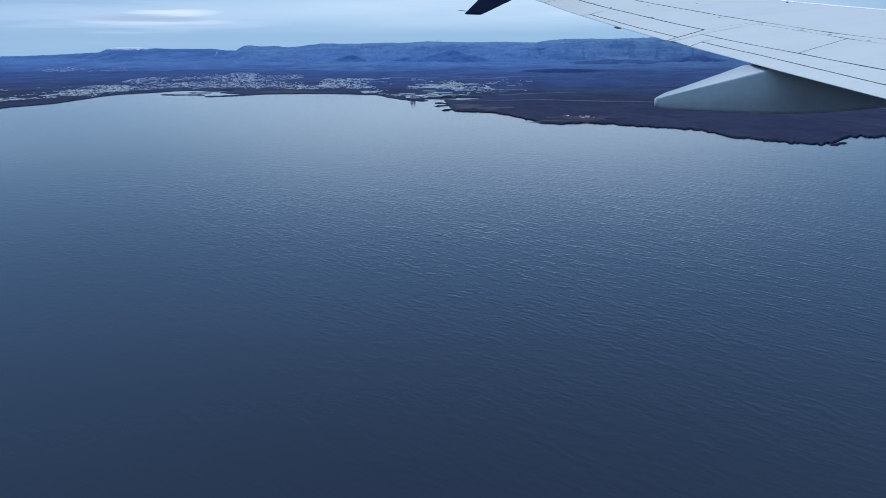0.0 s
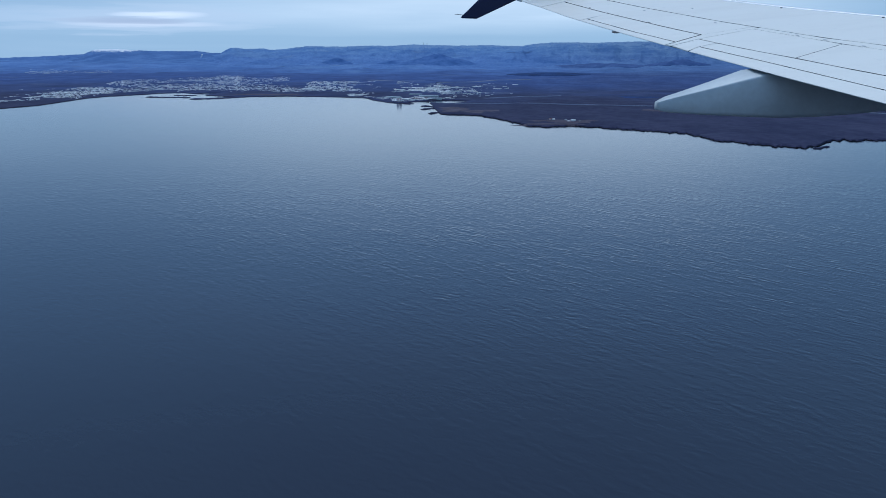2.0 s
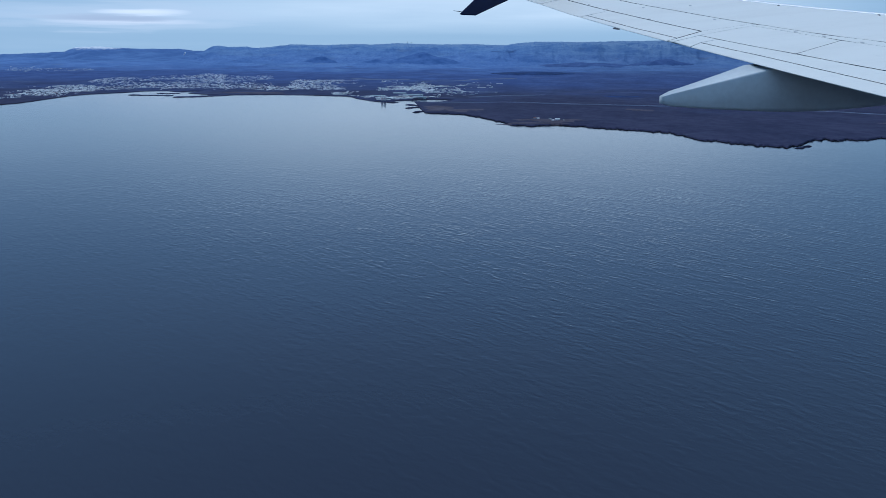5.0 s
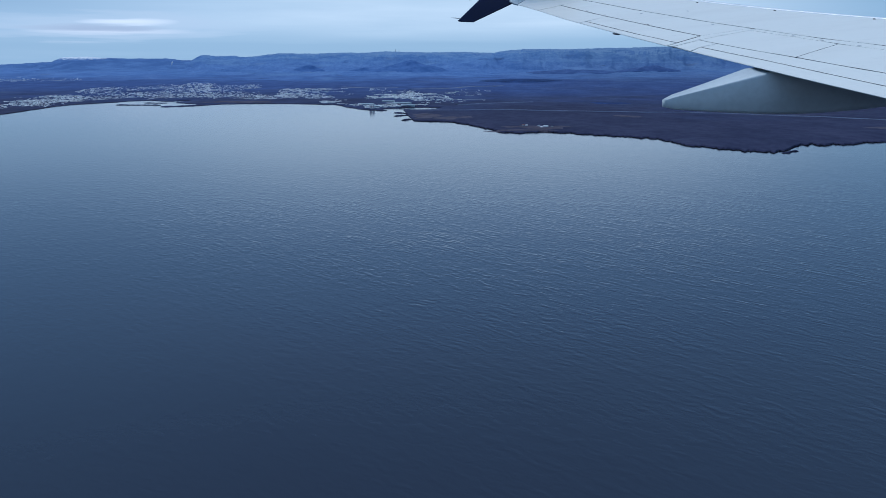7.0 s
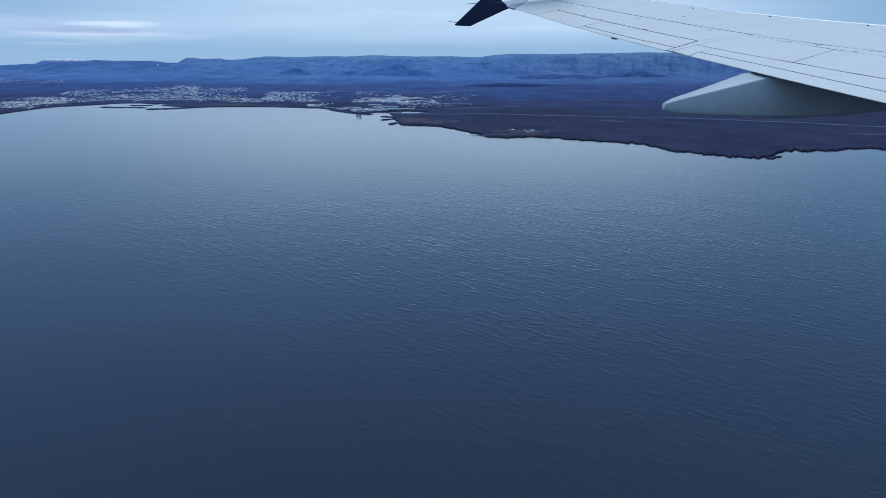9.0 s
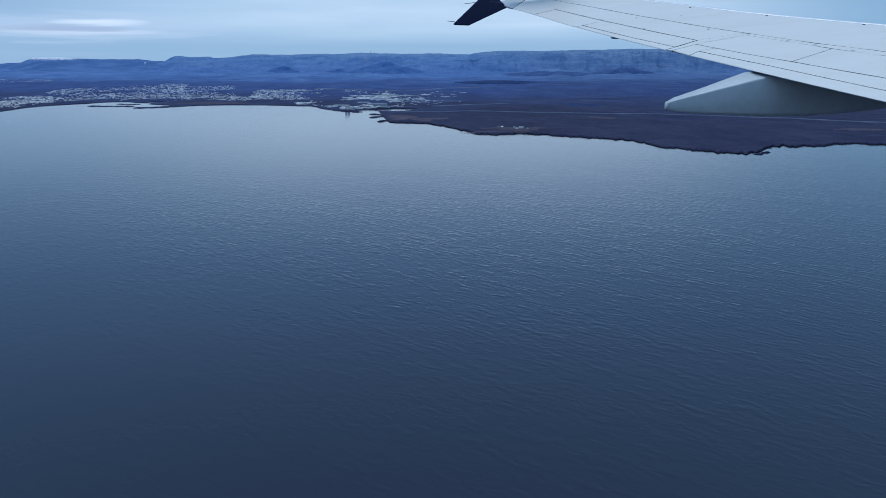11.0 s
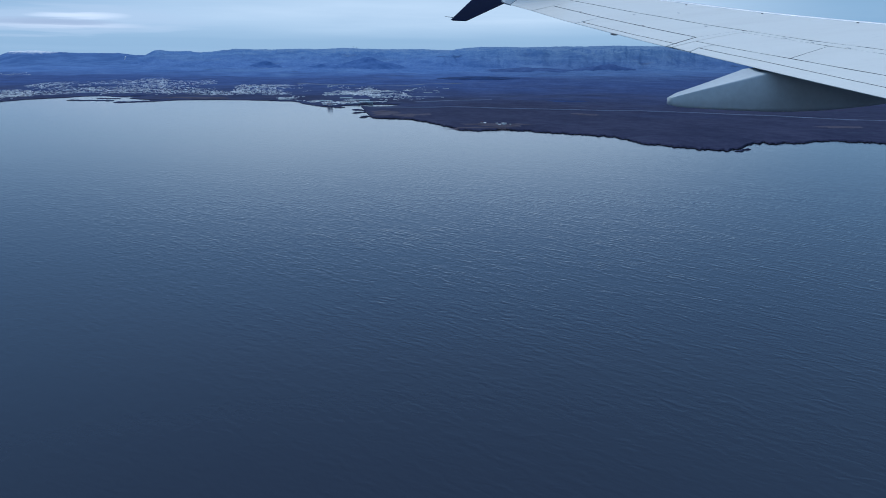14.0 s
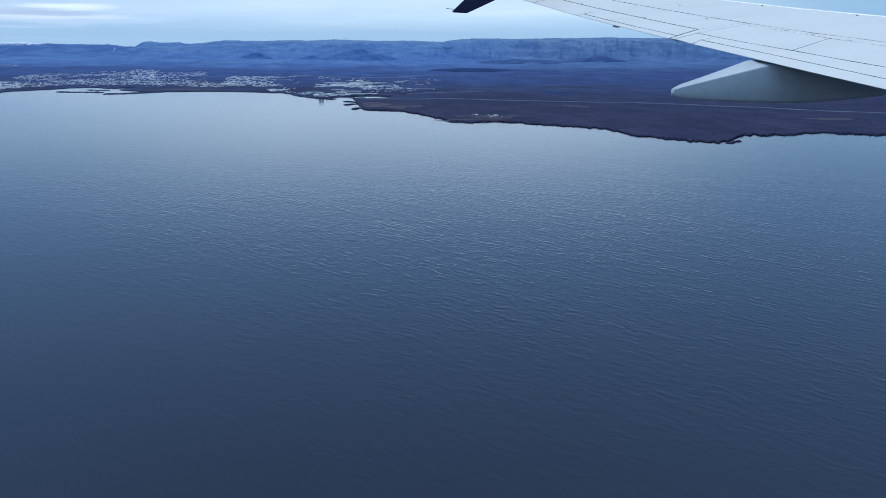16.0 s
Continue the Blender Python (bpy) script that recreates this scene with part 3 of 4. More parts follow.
for u in np.linspace(-8.2, 8.9, 30):
    le = LE(u)
    ring = [wing(u, le - 0.086, 0.001)]
    for a in (90, 65, 40, 15, -15, -45, -75):
        ring.append(wing(u, le - 0.015 + 0.07 * math.cos(radians(a)), -0.066 + 0.069 * math.sin(radians(a))))
    ring.append(wing(u, le - 0.086, -0.12))
    rings.append(ring)
slat = part("leading_edge_slat", loft(rings), SLAT_WHITE, airliner, "bright white glossy leading edge", True)


def pod(name, u, w, n, length, wide, tall, material, parent=None, label=""):
    """A small streamlined bump on the skin."""
    bm = bmesh.new()
    bmesh.ops.create_uvsphere(bm, u_segments=10, v_segments=6, radius=0.5)
    ax = WU.normalized()
    side = WN.cross(ax).normalized()
    for v in bm.verts:
        p = v.co.copy()
        v.co = wing(u, w, n) + ax * (p.x * length) + side * (p.y * wide) + WN * (p.z * tall)
    return part(name, bm, material, parent or airliner, label, True)


for u, w in ((5.47, 1.82), (4.06, 2.06), (2.66, 2.37), (1.2, 2.66)):
    pod("slat_bolt", u, w - 0.02, 0.004, 0.045, 0.022, 0.016, STEEL, slat)
pod("hinge_fairing", 4.45, -0.10, -0.016, 0.16, 0.08, 0.020, SEAL, label="dark aileron hinge fairing")
for u, w in ((6.3, 0.436), (5.75, 0.436), (4.6, 0.456)):
    pod("hinge_bolt", u, w, -0.002, 0.09, 0.02, 0.012, STEEL, aileron)
for u, w in ((2.6, 1.13), (2.2, 1.175), (1.7, 1.235), (5.4, 0.80), (3.9, 0.95), (5.0, 1.3)):
    pod("access_latch", u, w + 0.03, 0.001, 0.07, 0.022, 0.008, LATCH)

# blade tip: a navy blade that sweeps down and aft, and an upright one above the wing
def blade(name, pts, y0, y1, thick, material, label):
    """A thin tapered plate on an outline in x and z; y runs from y0 at its root to y1 at its far end."""
    zs = [p[1] for p in pts]
    z_lo, z_hi = min(zs), max(zs)
    f = lambda z: y0 + (y1 - y0) * (z_hi - z) / (z_hi - z_lo)
    cx_, cz_ = sum(p[0] for p in pts) / len(pts), sum(zs) / len(zs)
    rings = []
    for side, shrink in ((-0.5, 0.93), (-0.32, 1.0), (0.32, 1.0), (0.5, 0.93)):
        rings.append([Vector((cx_ + (x - cx_) * shrink, f(z) + side * thick, cz_ + (z - cz_) * shrink)) - WO for x, z in pts])
    return part(name, loft(rings), material, airliner, label)


lower_winglet = blade("lower_winglet", [(0.226, 70.628), (0.26, 70.612), (0.501, 70.604), (1.184, 70.915), (1.05, 71.02), (0.98, 71.14), (0.77, 71.14), (0.645, 71.022)], 15.3, 15.35, 0.07, NAVY, "navy blue lower blade of the wing tip")
blade("upper_winglet", [(1.15, 71.25), (2.35, 71.22), (1.55, 73.4), (0.55, 73.5), (0.45, 73.3)], 15.9, 15.45, 0.08, NAVY, "navy blue upright blade of the wing tip")


def wick(a, b):
    a, b = Vector(a) - WO, Vector(b) - WO
    d = (b - a).normalized()
    s = d.cross(Vector((0, 0, 1))).normalized()
    q = d.cross(s)
    ring = lambda c, r: [c + (s * math.cos(i * math.pi / 3) + q * math.sin(i * math.pi / 3)) * r for i in range(6)]
    part("static_wick", loft([ring(a, 0.007), ring(b, 0.004)]), STEEL, lower_winglet)


wick((0.26, 15.3, 70.665), (0.12, 15.3, 70.68))
wick((0.64, 15.3, 70.995), (0.42, 15.3, 70.972))
wick((1.04, 15.2, 70.99), (0.86, 15.2, 71.0))


# flap track fairings: canoe bodies under the trailing edge
def fairing(y, x0, z_top0, z_bot0, x_te, z_te, deep, x_mid, x_end, half, label):
    """x0: blunt tail; x_te: where it meets the trailing edge; x_end: its nose under the wing."""
    rings = []
    for i in range(40):
        f = i / 39
        x = x0 + (x_end - x0) * f
        g = (x - x0) / (x_te - x0)
        skin = WO.z + ((x - WO.x) * -WN.x + (y - WO.y) * -WN.y) / WN.z - 0.012
        top = z_top0 + (z_te - z_top0) * g ** 1.06 if g < 1 else skin
        s_ = (x - x0) / (x_mid - x0)
        bot = z_bot0 - deep * math.sin(math.pi * min(1.0, s_ * 1.35) ** 0.8 * 0.5) + 0.30 * max(0.0, s_ - 0.42) ** 1.8
        bot = min(bot, top - 0.012)
        hw = half * (0.50 + 0.50 * smooth(0, 0.5, s_)) * (1 - 0.8 * smooth(x_mid, x_end, x))
        if i == 0:
            top, bot, hw = top - 0.020, bot + 0.014, hw * 0.75
        ring = []
        ridge_0, ridge_1 = z_top0 - 0.016, z_te - 0.088
        edge = min((ridge_0 + (ridge_1 - ridge_0) * g - bot) / (top - bot), 0.97)
        drop = 1.0 - edge
        for px, pz in ((-0.62, 1.0), (-0.50, 1.005), (0.20, edge + 0.46 * drop), (0.86, edge + 0.05 * drop), (0.955, edge - 0.01), (0.985, edge - 0.05), (1.0, 0.42), (0.96, 0.08), (0.80, 0.0),
                       (-0.80, 0.0), (-0.96, 0.08), (-1.0, 0.42), (-0.98, 0.82), (-0.85, 0.95)):
            at_y = y - hw * px
            cover = WO.z + ((x - WO.x) * -WN.x + (at_y - WO.y) * -WN.y) / WN.z - 0.012
            z_here = bot + (top - bot) * pz
            ring.append(Vector((x, at_y, min(z_here, cover) if g > 1 else z_here)) - WO)
        rings.append(ring)
    rings.insert(1, [p.lerp(q, 0.30) for p, q in zip(rings[0], rings[1])])
    return part("flap_track_fairing", loft(rings), GREY_PAINT, airliner, label, True)


fairing(8.98, 2.298, 69.590, 69.480, 3.19, 69.897, 0.062, 4.75, 5.9, 0.17, "grey canoe-shaped flap track fairing")
fairing(4.62, 2.635, 69.43, 69.345, 3.9, 69.55, 0.06, 5.2, 6.3, 0.15, "grey canoe-shaped flap track fairing")


# ---- town and works along the bay ----
random.seed(11)


def box_mesh(name, w, d, h, roof_h, material_w, material_r):
    """Walls and a gabled roof as two meshes, made once and shared."""
    bm = bmesh.new()
    v = [bm.verts.new(p) for p in ((-w / 2, -d / 2, -1.5), (w / 2, -d / 2, -1.5), (w / 2, d / 2, -1.5), (-w / 2, d / 2, -1.5),
                                   (-w / 2, -d / 2, h), (w / 2, -d / 2, h), (w / 2, d / 2, h), (-w / 2, d / 2, h), (-w / 2, 0, h + roof_h), (w / 2, 0, h + roof_h))]
    for f in ((0, 1, 5, 4), (2, 3, 7, 6), (1, 2, 6, 9, 5), (3, 0, 4, 8, 7)):
        bm.faces.new([v[i] for i in f])
    walls = bpy.data.meshes.new(name + "_wall")
    bmesh.ops.recalc_face_normals(bm, faces=bm.faces)
    bm.to_mesh(walls), bm.free()
    walls.materials.append(material_w)
    bm = bmesh.new()
    o, t = 0.35, 0.22
    rings = []
    for x in (-w / 2 - o, w / 2 + o):
        k = roof_h / (d / 2)
        rings.append([(x, -d / 2 - o, h - o * k), (x, 0, h + roof_h), (x, d / 2 + o, h - o * k), (x, d / 2 + o, h - o * k + t), (x, 0, h + roof_h + t), (x, -d / 2 - o, h - o * k + t)])
    a, b = [[bm.verts.new(p) for p in r] for r in rings]
    for i in range(6):
        bm.faces.new((a[i], a[(i + 1) % 6], b[(i + 1) % 6], b[i]))
    bm.faces.new(a[::-1]), bm.faces.new(b)
    roof = bpy.data.meshes.new(name + "_roof")
    bmesh.ops.recalc_face_normals(bm, faces=bm.faces)
    bm.to_mesh(roof), bm.free()
    roof.materials.append(material_r)
    return walls, roof


KINDS = [("white house with a light metal roof in the town", box_mesh("house", 7, 4.5, 2.6, 1.2, WHITE, ROOFS[0])),
         ("white house with a grey roof in the town", box_mesh("house", 6, 4.5, 2.8, 1.4, WHITE, ROOFS[1])),
         ("pale house with a red roof in the town", box_mesh("house", 6, 4.2, 2.4, 1.3, PALE, ROOFS[2])),
         ("white house with a dark roof in the town", box_mesh("house", 5, 4.0, 2.8, 1.3, WHITE, ROOFS[3])),
         ("pale long apartment block with a light roof", box_mesh("apartment_block", 13, 5.5, 4.5, 0.8, WHITE, ROOFS[0])),
         ("low pale warehouse with a light metal roof", box_mesh("warehouse", 20, 9, 4.0, 1.2, PALE, ROOFS[0]))]
NAMES = ["house", "house", "house", "house", "apartment_block", "warehouse"]
ODDS = {"homes": [0] * 13 + [1] * 6 + [2] + [3] * 5 + [4] * 4, "works": [0, 1, 3, 4, 5, 5, 5, 5]}

# quarters: bearing from, to (x / y); distance from, to; how many; what
QUARTERS = [(-0.515, -0.425, 1190, 1780, 1050, "homes"), (-0.440, -0.270, 1400, 2340, 2300, "homes"), (-0.285, -0.218, 1400, 2220, 850, "homes"),
            (-0.225, -0.190, 1450, 1680, 150, "homes"), (-0.200, -0.107, 1420, 2040, 1050, "homes"), (-0.100, -0.030, 1340, 2000, 400, "works"), (-0.060, 0.008, 1330, 1800, 210, "works"),
            (0.0, 0.045, 1290, 1900, 26, "works"), (-0.100, -0.020, 1225, 1420, 150, "works"), (-0.150, -0.100, 1270, 1420, 60, "works"), (-0.53, -0.425, 2420, 2900, 330, "homes"), (-0.66, -0.51, 1100, 1870, 600, "homes")]
SITES = []
for k0, k1, d0, d1, count, what in QUARTERS:
    made, tries = 0, 0
    while made < count and tries < count * 30:
        tries += 1
        kk, d = random.uniform(k0, k1), random.uniform(d0, d1)
        street = 44.0 * d / 1600
        d = (round(d / street + 0.9 * math.sin(kk * 31)) - 0.9 * math.sin(kk * 31)) * street + random.gauss(0, 5)   # rows of streets
        if d > np.interp(kk, (-0.52, -0.47, -0.40, -0.34, -0.29), (1560, 1640, 2080, 2260, 2320)) and d < 2400:
            continue
        x, y = kk * d, d
        clump = float(fbm(np.array([x * 0.009]), np.array([y * 0.0042]), 3)[0])
        lane = float(fbm(np.array([x * 0.045]), np.array([y * 0.016]), 2)[0])
        rim = min(3 * (kk - k0) / (k1 - k0), 3 * (k1 - kk) / (k1 - k0), (d - d0) / (d1 - d0), (d1 - d) / (d1 - d0))
        if clump + 0.45 * lane - 0.45 * max(0.0, 1 - rim / 0.16) < random.uniform(-0.20, 0.27):
            continue
        z = height_at(x, y)
        if z < 0.9 or math.hypot(x, y) - float(shore(np.array([math.atan2(x, y)]))[0]) < 14:
            continue
        SITES.append((math.hypot(x, y), x, y, z, random.uniform(1.1, 1.8) + 1.8 * random.random() ** 3, random.choice(ODDS[what]), random.choice((0, 0, 0, 8, -12, 20, 80)) + random.uniform(-6, 6), 0.12 + 0.21 * random.random() ** 2.2))
        made += 1
SITES.sort()
GROUPS = ["houses of the town"] * 4 + ["apartment blocks of the town", "warehouses by the bay"]
for _, x, y, z, wide, kind, turn, size in SITES[:300]:
    label, (walls, roof) = KINDS[kind]
    ob = thing(NAMES[kind], (x, y, z), label, "building", GROUPS[kind])
    ob.rotation_euler = (0, 0, radians(turn))
    ob.scale = (size * wide, size, size * 0.62)
    a, b = new("wall", walls), new("roof", roof)
    a.parent = b.parent = ob
rest_v, rest_f, rest_m = [], [], []
for _, x, y, z, wide, kind, turn, size in SITES[300:]:
    m = Matrix.Translation((x, y, z)) @ Matrix.Rotation(radians(turn), 4, "Z") @ Matrix.Diagonal((size * wide, size, size * 0.62, 1))
    for i, me in enumerate(KINDS[kind][1]):
        o = len(rest_v)
        rest_v += [tuple(m @ v.co) for v in me.vertices]
        for p in me.polygons:
            rest_f.append([o + j for j in p.vertices])
            rest_m.append((WHITE, WHITE, PALE, WHITE, WHITE, PALE)[kind] if i == 0 else (ROOFS[0], ROOFS[1], ROOFS[2], ROOFS[3], ROOFS[0], ROOFS[0])[kind])
me = bpy.data.meshes.new("far_houses")
me.from_pydata(rest_v, [], rest_f)
slots = [WHITE, PALE] + ROOFS
for mt in slots:
    me.materials.append(mt)
me.polygons.foreach_set("material_index", [slots.index(mt) for mt in rest_m])
tagged(new("far_houses", me), "rows of far white houses with light and dark roofs", "houses", "", "stuff")


# ---- roads, bare patches, breakwaters ----
def ribbon(name, pts, width, material, label, rise=0.7, category="road"):
    """A strip draped on the ground along a plan line, smoothed between its knots."""
    p = np.array(pts, float)
    seg = np.concatenate([[0], np.cumsum(np.hypot(*np.diff(p, axis=0).T))])
    s_ = np.linspace(0, seg[-1], int(seg[-1] / 7) + 2)
    x, y = np.interp(s_, seg, p[:, 0]), np.interp(s_, seg, p[:, 1])
    for _ in range(6):
        x[1:-1], y[1:-1] = (x[:-2] + 2 * x[1:-1] + x[2:]) / 4, (y[:-2] + 2 * y[1:-1] + y[2:]) / 4
    tx, ty = np.gradient(x), np.gradient(y)
    q = np.hypot(tx, ty)
    nx, ny = -ty / q, tx / q
    rows = []
    for o in (-0.5, -0.46, 0.46, 0.5):
        w = width * o
        z = np.maximum(height(x + nx * w, y + ny * w), height(x, y)) + (rise if abs(o) < 0.48 else -1.0)
        z = np.convolve(np.pad(z, 3, "edge"), np.ones(7) / 7, "valid")
        rows.append(np.stack([x + nx * w, y + ny * w, z], -1))
    return grid_mesh(name, np.stack(rows, 0), material, label, category)


ribbon("road", [(-30, 1186), (-19, 1180), (66, 1163), (160, 1128), (230, 1108), (298, 1091), (364, 1060), (483, 945), (640, 860), (900, 790)], 2.8, TARMAC, "pale coast road across the lava plain")
ribbon("road", [(-25, 1560), (-5, 1500), (25, 1470), (60, 1460)], 9, TARMAC, "short pale works road")
ribbon("road", [(-90, 1930), (-20, 1960), (40, 2060), (130, 2110)], 14, TARMAC, "pale straight track behind the town")
ribbon("road", [(-260, 2080), (-190, 2010), (-120, 2000)], 14, TARMAC, "pale curved track behind the town")
ribbon("road", [(10, 1290), (60, 1330), (130, 1350)], 6, TARMAC, "narrow pale gravel track")


def patch(x, y, rx, ry, material, label, seed, rise=0.55, name="bare_ground"):
    n, m = 96, 10
    a, q = np.linspace(0, 2 * np.pi, n), np.linspace(0, 1, m)
    A, Q = np.meshgrid(a, q)
    R = Q * (1 + 0.9 * fbm(np.cos(A) * 2.2 + seed, np.sin(A) * 2.2 + seed, 5, 0.65))
    Xp, Yp = x + rx * R * np.cos(A), y + ry * R * np.sin(A)
    Zp = height(Xp, Yp) + rise * (1 - Q ** 4) - 0.25 * Q ** 4
    return grid_mesh(name, np.stack([Xp, Yp, Zp], -1), material, label, "ground")


patch(-26, 1060, 22, 44, SAND, "brownish dry grass on the headland", 1.0)
patch(4, 1020, 22, 26, SAND, "brownish dry grass on the headland", 2.0)
patch(212, 1027, 17, 22, SAND, "pale bare gravel clearing", 3.0)
patch(92, 862, 32, 16, SAND, "pale dry grass round the farm", 4.0)
patch(70, 838, 34, 6, SAND, "pale dry grass along the shore", 5.0)
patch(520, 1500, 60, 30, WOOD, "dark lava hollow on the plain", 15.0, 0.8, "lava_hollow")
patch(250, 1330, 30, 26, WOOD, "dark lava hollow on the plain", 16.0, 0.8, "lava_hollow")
patch(430, 840, 26, 14, SAND, "pale bare gravel clearing", 6.0)
patch(-75, 1300, 34, 22, SAND, "pale bare ground by the works", 7.0)
patch(-345, 1410, 60, 16, SAND, "brownish dry grass along the bay", 8.0)


def mound(pts, width, tall, label):
    """A ridge of tumbled rock along a plan line."""
    p = np.array(pts, float)
    seg = np.concatenate([[0], np.cumsum(np.hypot(*np.diff(p, axis=0).T))])
    s_ = np.linspace(0, seg[-1], int(seg[-1] / 1.5) + 3)
    x, y = np.interp(s_, seg, p[:, 0]), np.interp(s_, seg, p[:, 1])
    tx, ty = np.gradient(x), np.gradient(y)
    q = np.hypot(tx, ty)
    nx, ny = -ty / q, tx / q
    taper = np.minimum(1, np.minimum(s_, seg[-1] - s_) / 5 + 0.25)
    rows = []
    for o in np.linspace(-1, 1, 9):
        j = 0.5 * fbm(s_ * 0.5, s_ * 0 + o * 5, 3)
        w = width * 0.5 * (o + 0.3 * j) * taper
        z = -0.8 + (tall + 0.8) * (1 - o * o) * taper * (0.8 + 0.6 * fbm(s_ * 0.3 + 4, s_ * 0 + o * 3, 4))
        rows.append(np.stack([x + nx * w, y + ny * w, z], -1))
    return tagged(grid_mesh("breakwater", np.stack(rows, 0), LAVA, label, "breakwater", ""), "", "", "breakwaters and spits")


mound([(-528, 1360), (-500, 1350), (-478, 1352), (-452, 1346)], 20, 1.3, "black rock breakwater round the harbour")
mound([(-505, 1420), (-480, 1412), (-462, 1415)], 12, 1.1, "short black rock jetty in the harbour")
mound([(-440, 1304), (-424, 1306), (-408, 1320), (-390, 1345), (-372, 1372)], 36, 1.4, "long low dark spit off the shore")
mound([(-160, 1306), (-127, 1232), (-106, 1204), (-87, 1188)], 12, 1.7, "black stone quay of the works")
mound([(-76, 1140), (-64, 1136), (-53, 1114), (-46, 1100)], 6, 1.3, "thin black rock spit off the headland")
mound([(-71, 1070), (-60, 1084), (-50, 1100), (-40, 1090)], 6, 1.3, "thin black rock spit off the headland")
mound([(-57, 996), (-48, 1012), (-40, 1030)], 5, 1.5, "thin black rock spit off the headland")
mound([(247, 641), (253, 642), (259, 645)], 3, 1.2, "low black skerry off the cape")
mound([(256, 650), (262, 653), (268, 654)], 3, 1.1, "low black skerry off the cape")


# ---- works on the quay ----
def silo(x, y, r, h, label):
    ob = thing("silo", (x, y, max(0.9, height_at(x, y))), label, "silo", "silos on the quay")
    ring = lambda rad, z: [Vector((rad * math.cos(a), rad * math.sin(a), z)) for a in np.linspace(0, 2 * math.pi, 25)[:-1]]
    part("shell", loft([ring(r, -2), ring(r, h)]), WHITE, ob, "", True)
    for z0, z1 in ((h * 0.08, h * 0.24), (h * 0.42, h * 0.56), (h * 0.74, h * 0.88)):
        part("band", loft([ring(r + 0.05, z0), ring(r + 0.05, z1)]), RED, ob, "faded red painted band", True)
    part("roof", loft([ring(r + 0.15, h), ring(r + 0.15, h + 0.3), ring(r * 0.3, h + 1.1)]), PALE, ob)
    return ob


silo(-112.4, 1222, 1.7, 6.4, "red and white banded silo on the quay")
silo(-108.4, 1221, 1.7, 6.2, "red and white banded silo on the quay")


def hall(x, y, w, d, h, turn, label):
    ob = thing("smelter_hall", (x, y, height_at(x, y)), label, "factory hall", "long halls of the works")
    ob.rotation_euler = (0, 0, radians(turn))
    walls, roof = box_mesh("smelter_hall", w, d, h, 0.6, PALE, PALE_ROOF)
    a, b = new("wall", walls), new("roof", roof)
    a.parent = b.parent = ob
    for i in range(int(w / 9)):
        c = -w / 2 + 5 + i * 9
        bm = loft([[(c - 1.2, -0.7, h + 0.4), (c + 1.2, -0.7, h + 0.4), (c + 1.2, 0.7, h + 0.4), (c - 1.2, 0.7, h + 0.4)],
                   [(c - 1.0, -0.6, h + 0.9), (c + 1.0, -0.6, h + 0.9), (c + 1.0, 0.6, h + 0.9), (c - 1.0, 0.6, h + 0.9)]])
        part("roof_vent", bm, ROOFS[1], b)
    return ob


hall(-128, 1312, 22, 9, 0.9, -10, "long pale smelter hall with a metal roof")
hall(-74, 1338, 28, 10, 1.0, -6, "long pale smelter hall with a metal roof")
hall(-100, 1400, 20, 8, 1.1, -3, "long pale smelter hall with a metal roof")
hall(-62, 1280, 20, 6, 1.0, -8, "low pale storage hall near the inlet")

# farm by the shore
for x, y, kind, turn in ((92, 864, 0, 12), (97, 868, 4, 4), (103, 864, 3, -10), (90, 871, 1, 30), (78, 875, 0, 0), (75, 879, 2, 15)):
    label, (walls, roof) = KINDS[kind]
    ob = thing("farmhouse", (x, y, height_at(x, y)), label.replace("in the town", "by the shore").replace("long apartment block", "farm shed"), "building", "farm buildings")
    ob.rotation_euler, ob.scale = (0, 0, radians(turn)), (0.36, 0.36, 0.36)
    a, b = new("wall", walls), new("roof", roof)
    a.parent = b.parent = ob

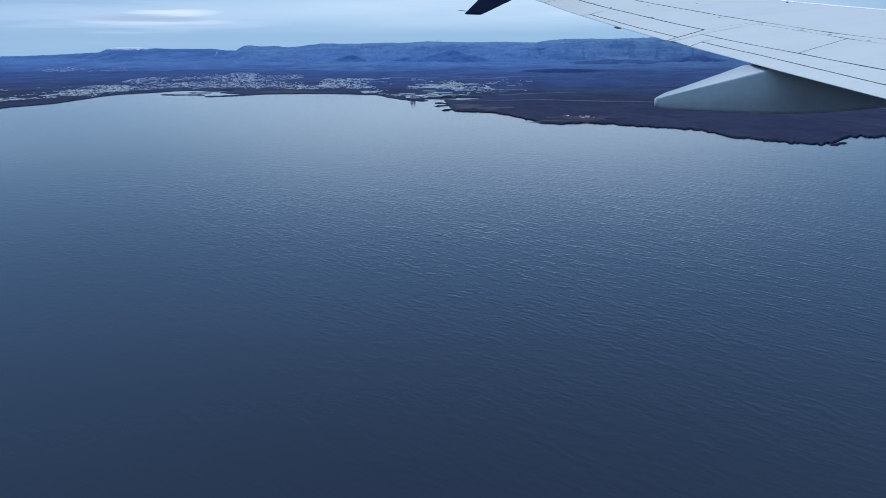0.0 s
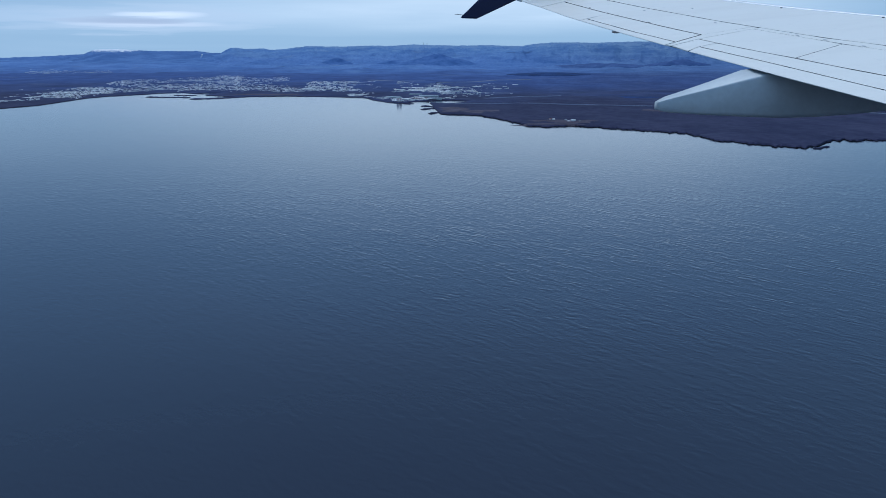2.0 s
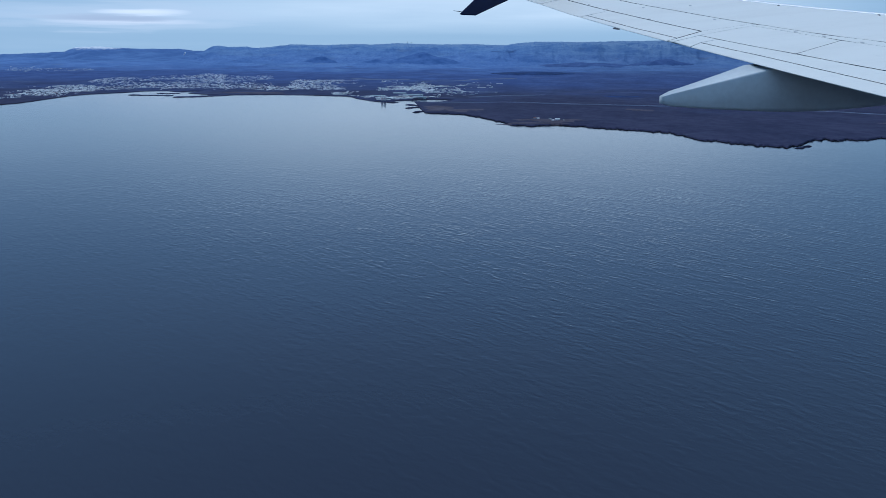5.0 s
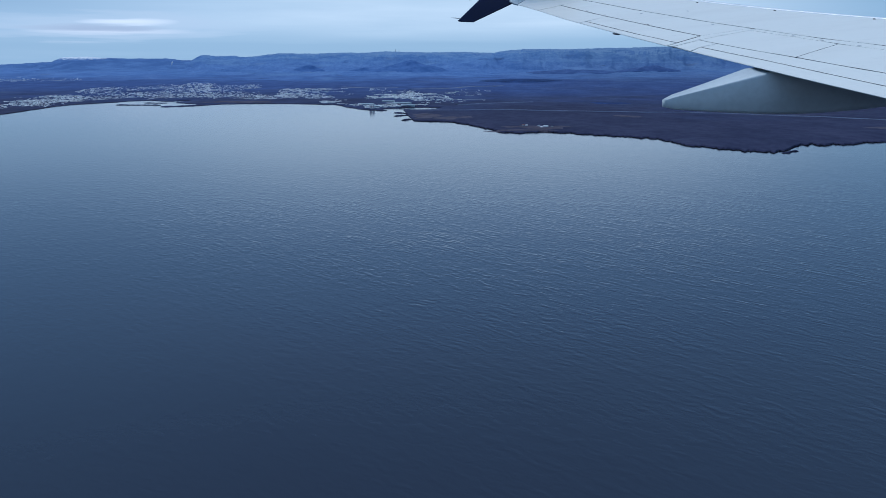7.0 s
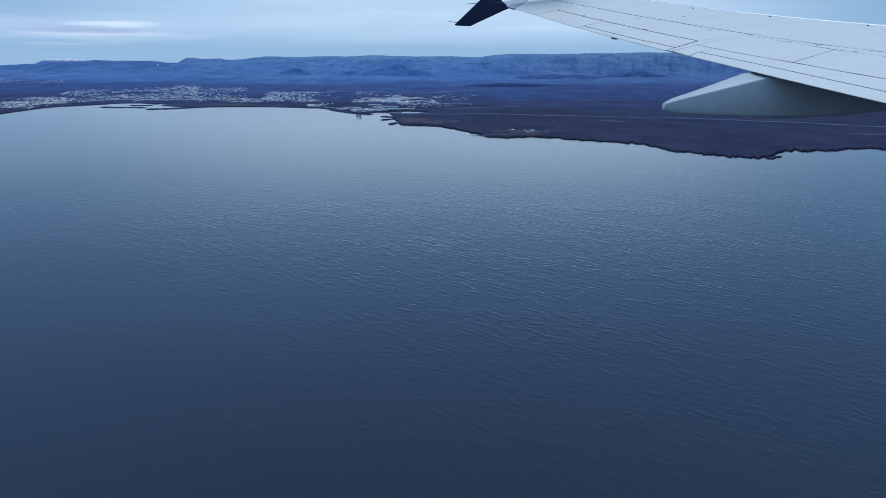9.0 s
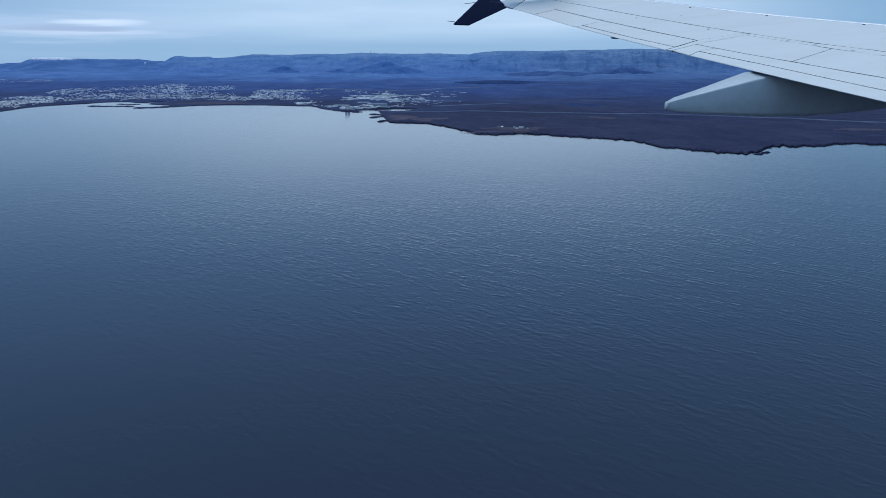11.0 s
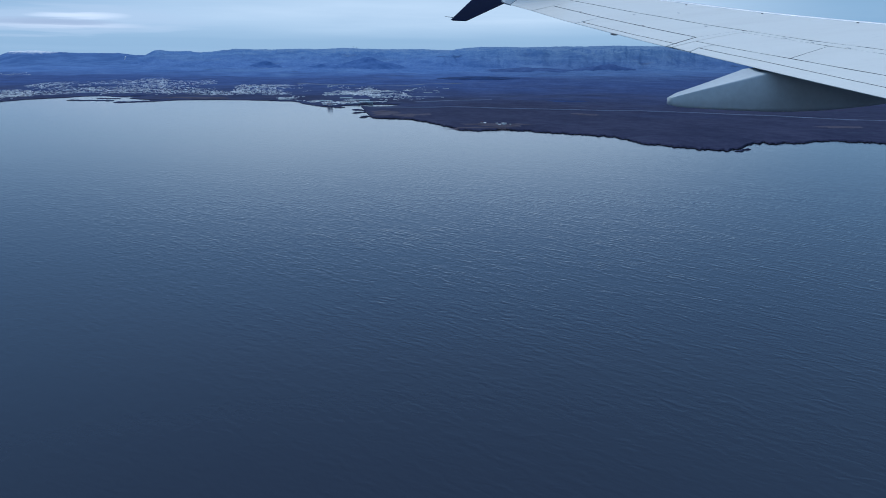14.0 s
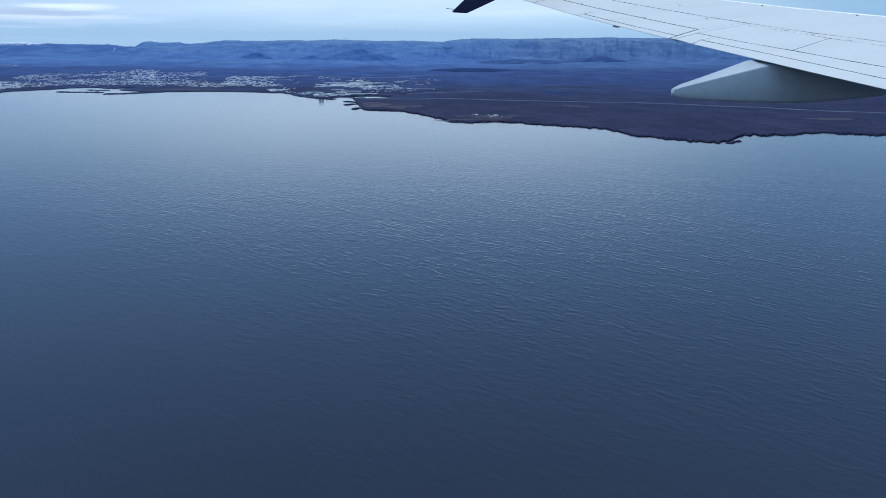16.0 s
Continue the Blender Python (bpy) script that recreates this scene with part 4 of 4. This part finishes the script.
# slim masts on the far ridge
for x, tall in ((-274, 16), (-256, 13)):
    mast = thing("radio_mast", (x, 4405, 96), "slim dark radio mast on the far ridge", "mast", "masts on the ridge")
    ring = lambda rad, z: [Vector((rad * math.cos(a), rad * math.sin(a), z)) for a in np.linspace(0, 2 * math.pi, 7)[:-1]]
    part("pole", loft([ring(1.1, 0), ring(0.5, tall + 4)]), STEEL, mast)
    part("crossarm", loft([[Vector((p.z - 2.5, p.x, tall + 1 + p.y)) for p in ring(0.3, 0)], [Vector((p.z + 2.5, p.x, tall + 1 + p.y)) for p in ring(0.3, 0)]]), STEEL, mast)

# steam over a hot spring at the foot of the far ridge
bm = bmesh.new()
for i in range(14):
    f = i / 13
    m = Matrix.Translation((14 * f + random.uniform(-3, 3), random.uniform(-3, 3), 26 * f)) @ Matrix.Scale(3.0 + 4.0 * f + random.uniform(-1, 1), 4)
    bmesh.ops.create_icosphere(bm, subdivisions=2, radius=1.0, matrix=m)
me = bpy.data.meshes.new("steam_plume")
bm.to_mesh(me), bm.free()
me.materials.append(STEAM)
plume = new("steam_plume", me)
plume.location = (-1266, 3950, 46)
plume.scale = (0.45, 0.45, 0.45)
tagged(plume, "small white plume of steam before the mountains", "steam", "", "stuff")


# ---- tumbled black rocks along the nearer shore ----
random.seed(23)
ico = bmesh.new()
bmesh.ops.create_icosphere(ico, subdivisions=1, radius=1.0)
ico.verts.index_update()
IV = [v.co.copy() for v in ico.verts]
IF = [[v.index for v in f.verts] for f in ico.faces]
ico.free()
rock_v, rock_f = [], []
for _ in range(2600):
    az = random.uniform(-0.06, 0.68)
    r = float(shore(np.array([az]))[0]) + random.gauss(-0.5, 2.4)
    if vnoise(np.array([az * 90.0]), np.array([2.5]))[0] < random.uniform(0.2, 0.75):
        continue
    size = 0.22 + 0.7 * random.random() ** 3
    m = Matrix.Translation((r * math.sin(az), r * math.cos(az), random.uniform(-0.2, 0.5) * size)) @ Matrix.Rotation(random.uniform(0, 6.3), 4, "Z")
    o = len(rock_v)
    for v in IV:
        p = Vector((v.x * size * random.uniform(1.0, 1.9), v.y * size * random.uniform(0.7, 1.2), v.z * size * random.uniform(0.5, 1.0)))
        rock_v.append(tuple(m @ p))
    rock_f += [[o + i for i in f] for f in IF]
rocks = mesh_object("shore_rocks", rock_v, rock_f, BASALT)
tagged(rocks, "tumbled black lava rocks along the waterline", "rocks", "", "stuff")
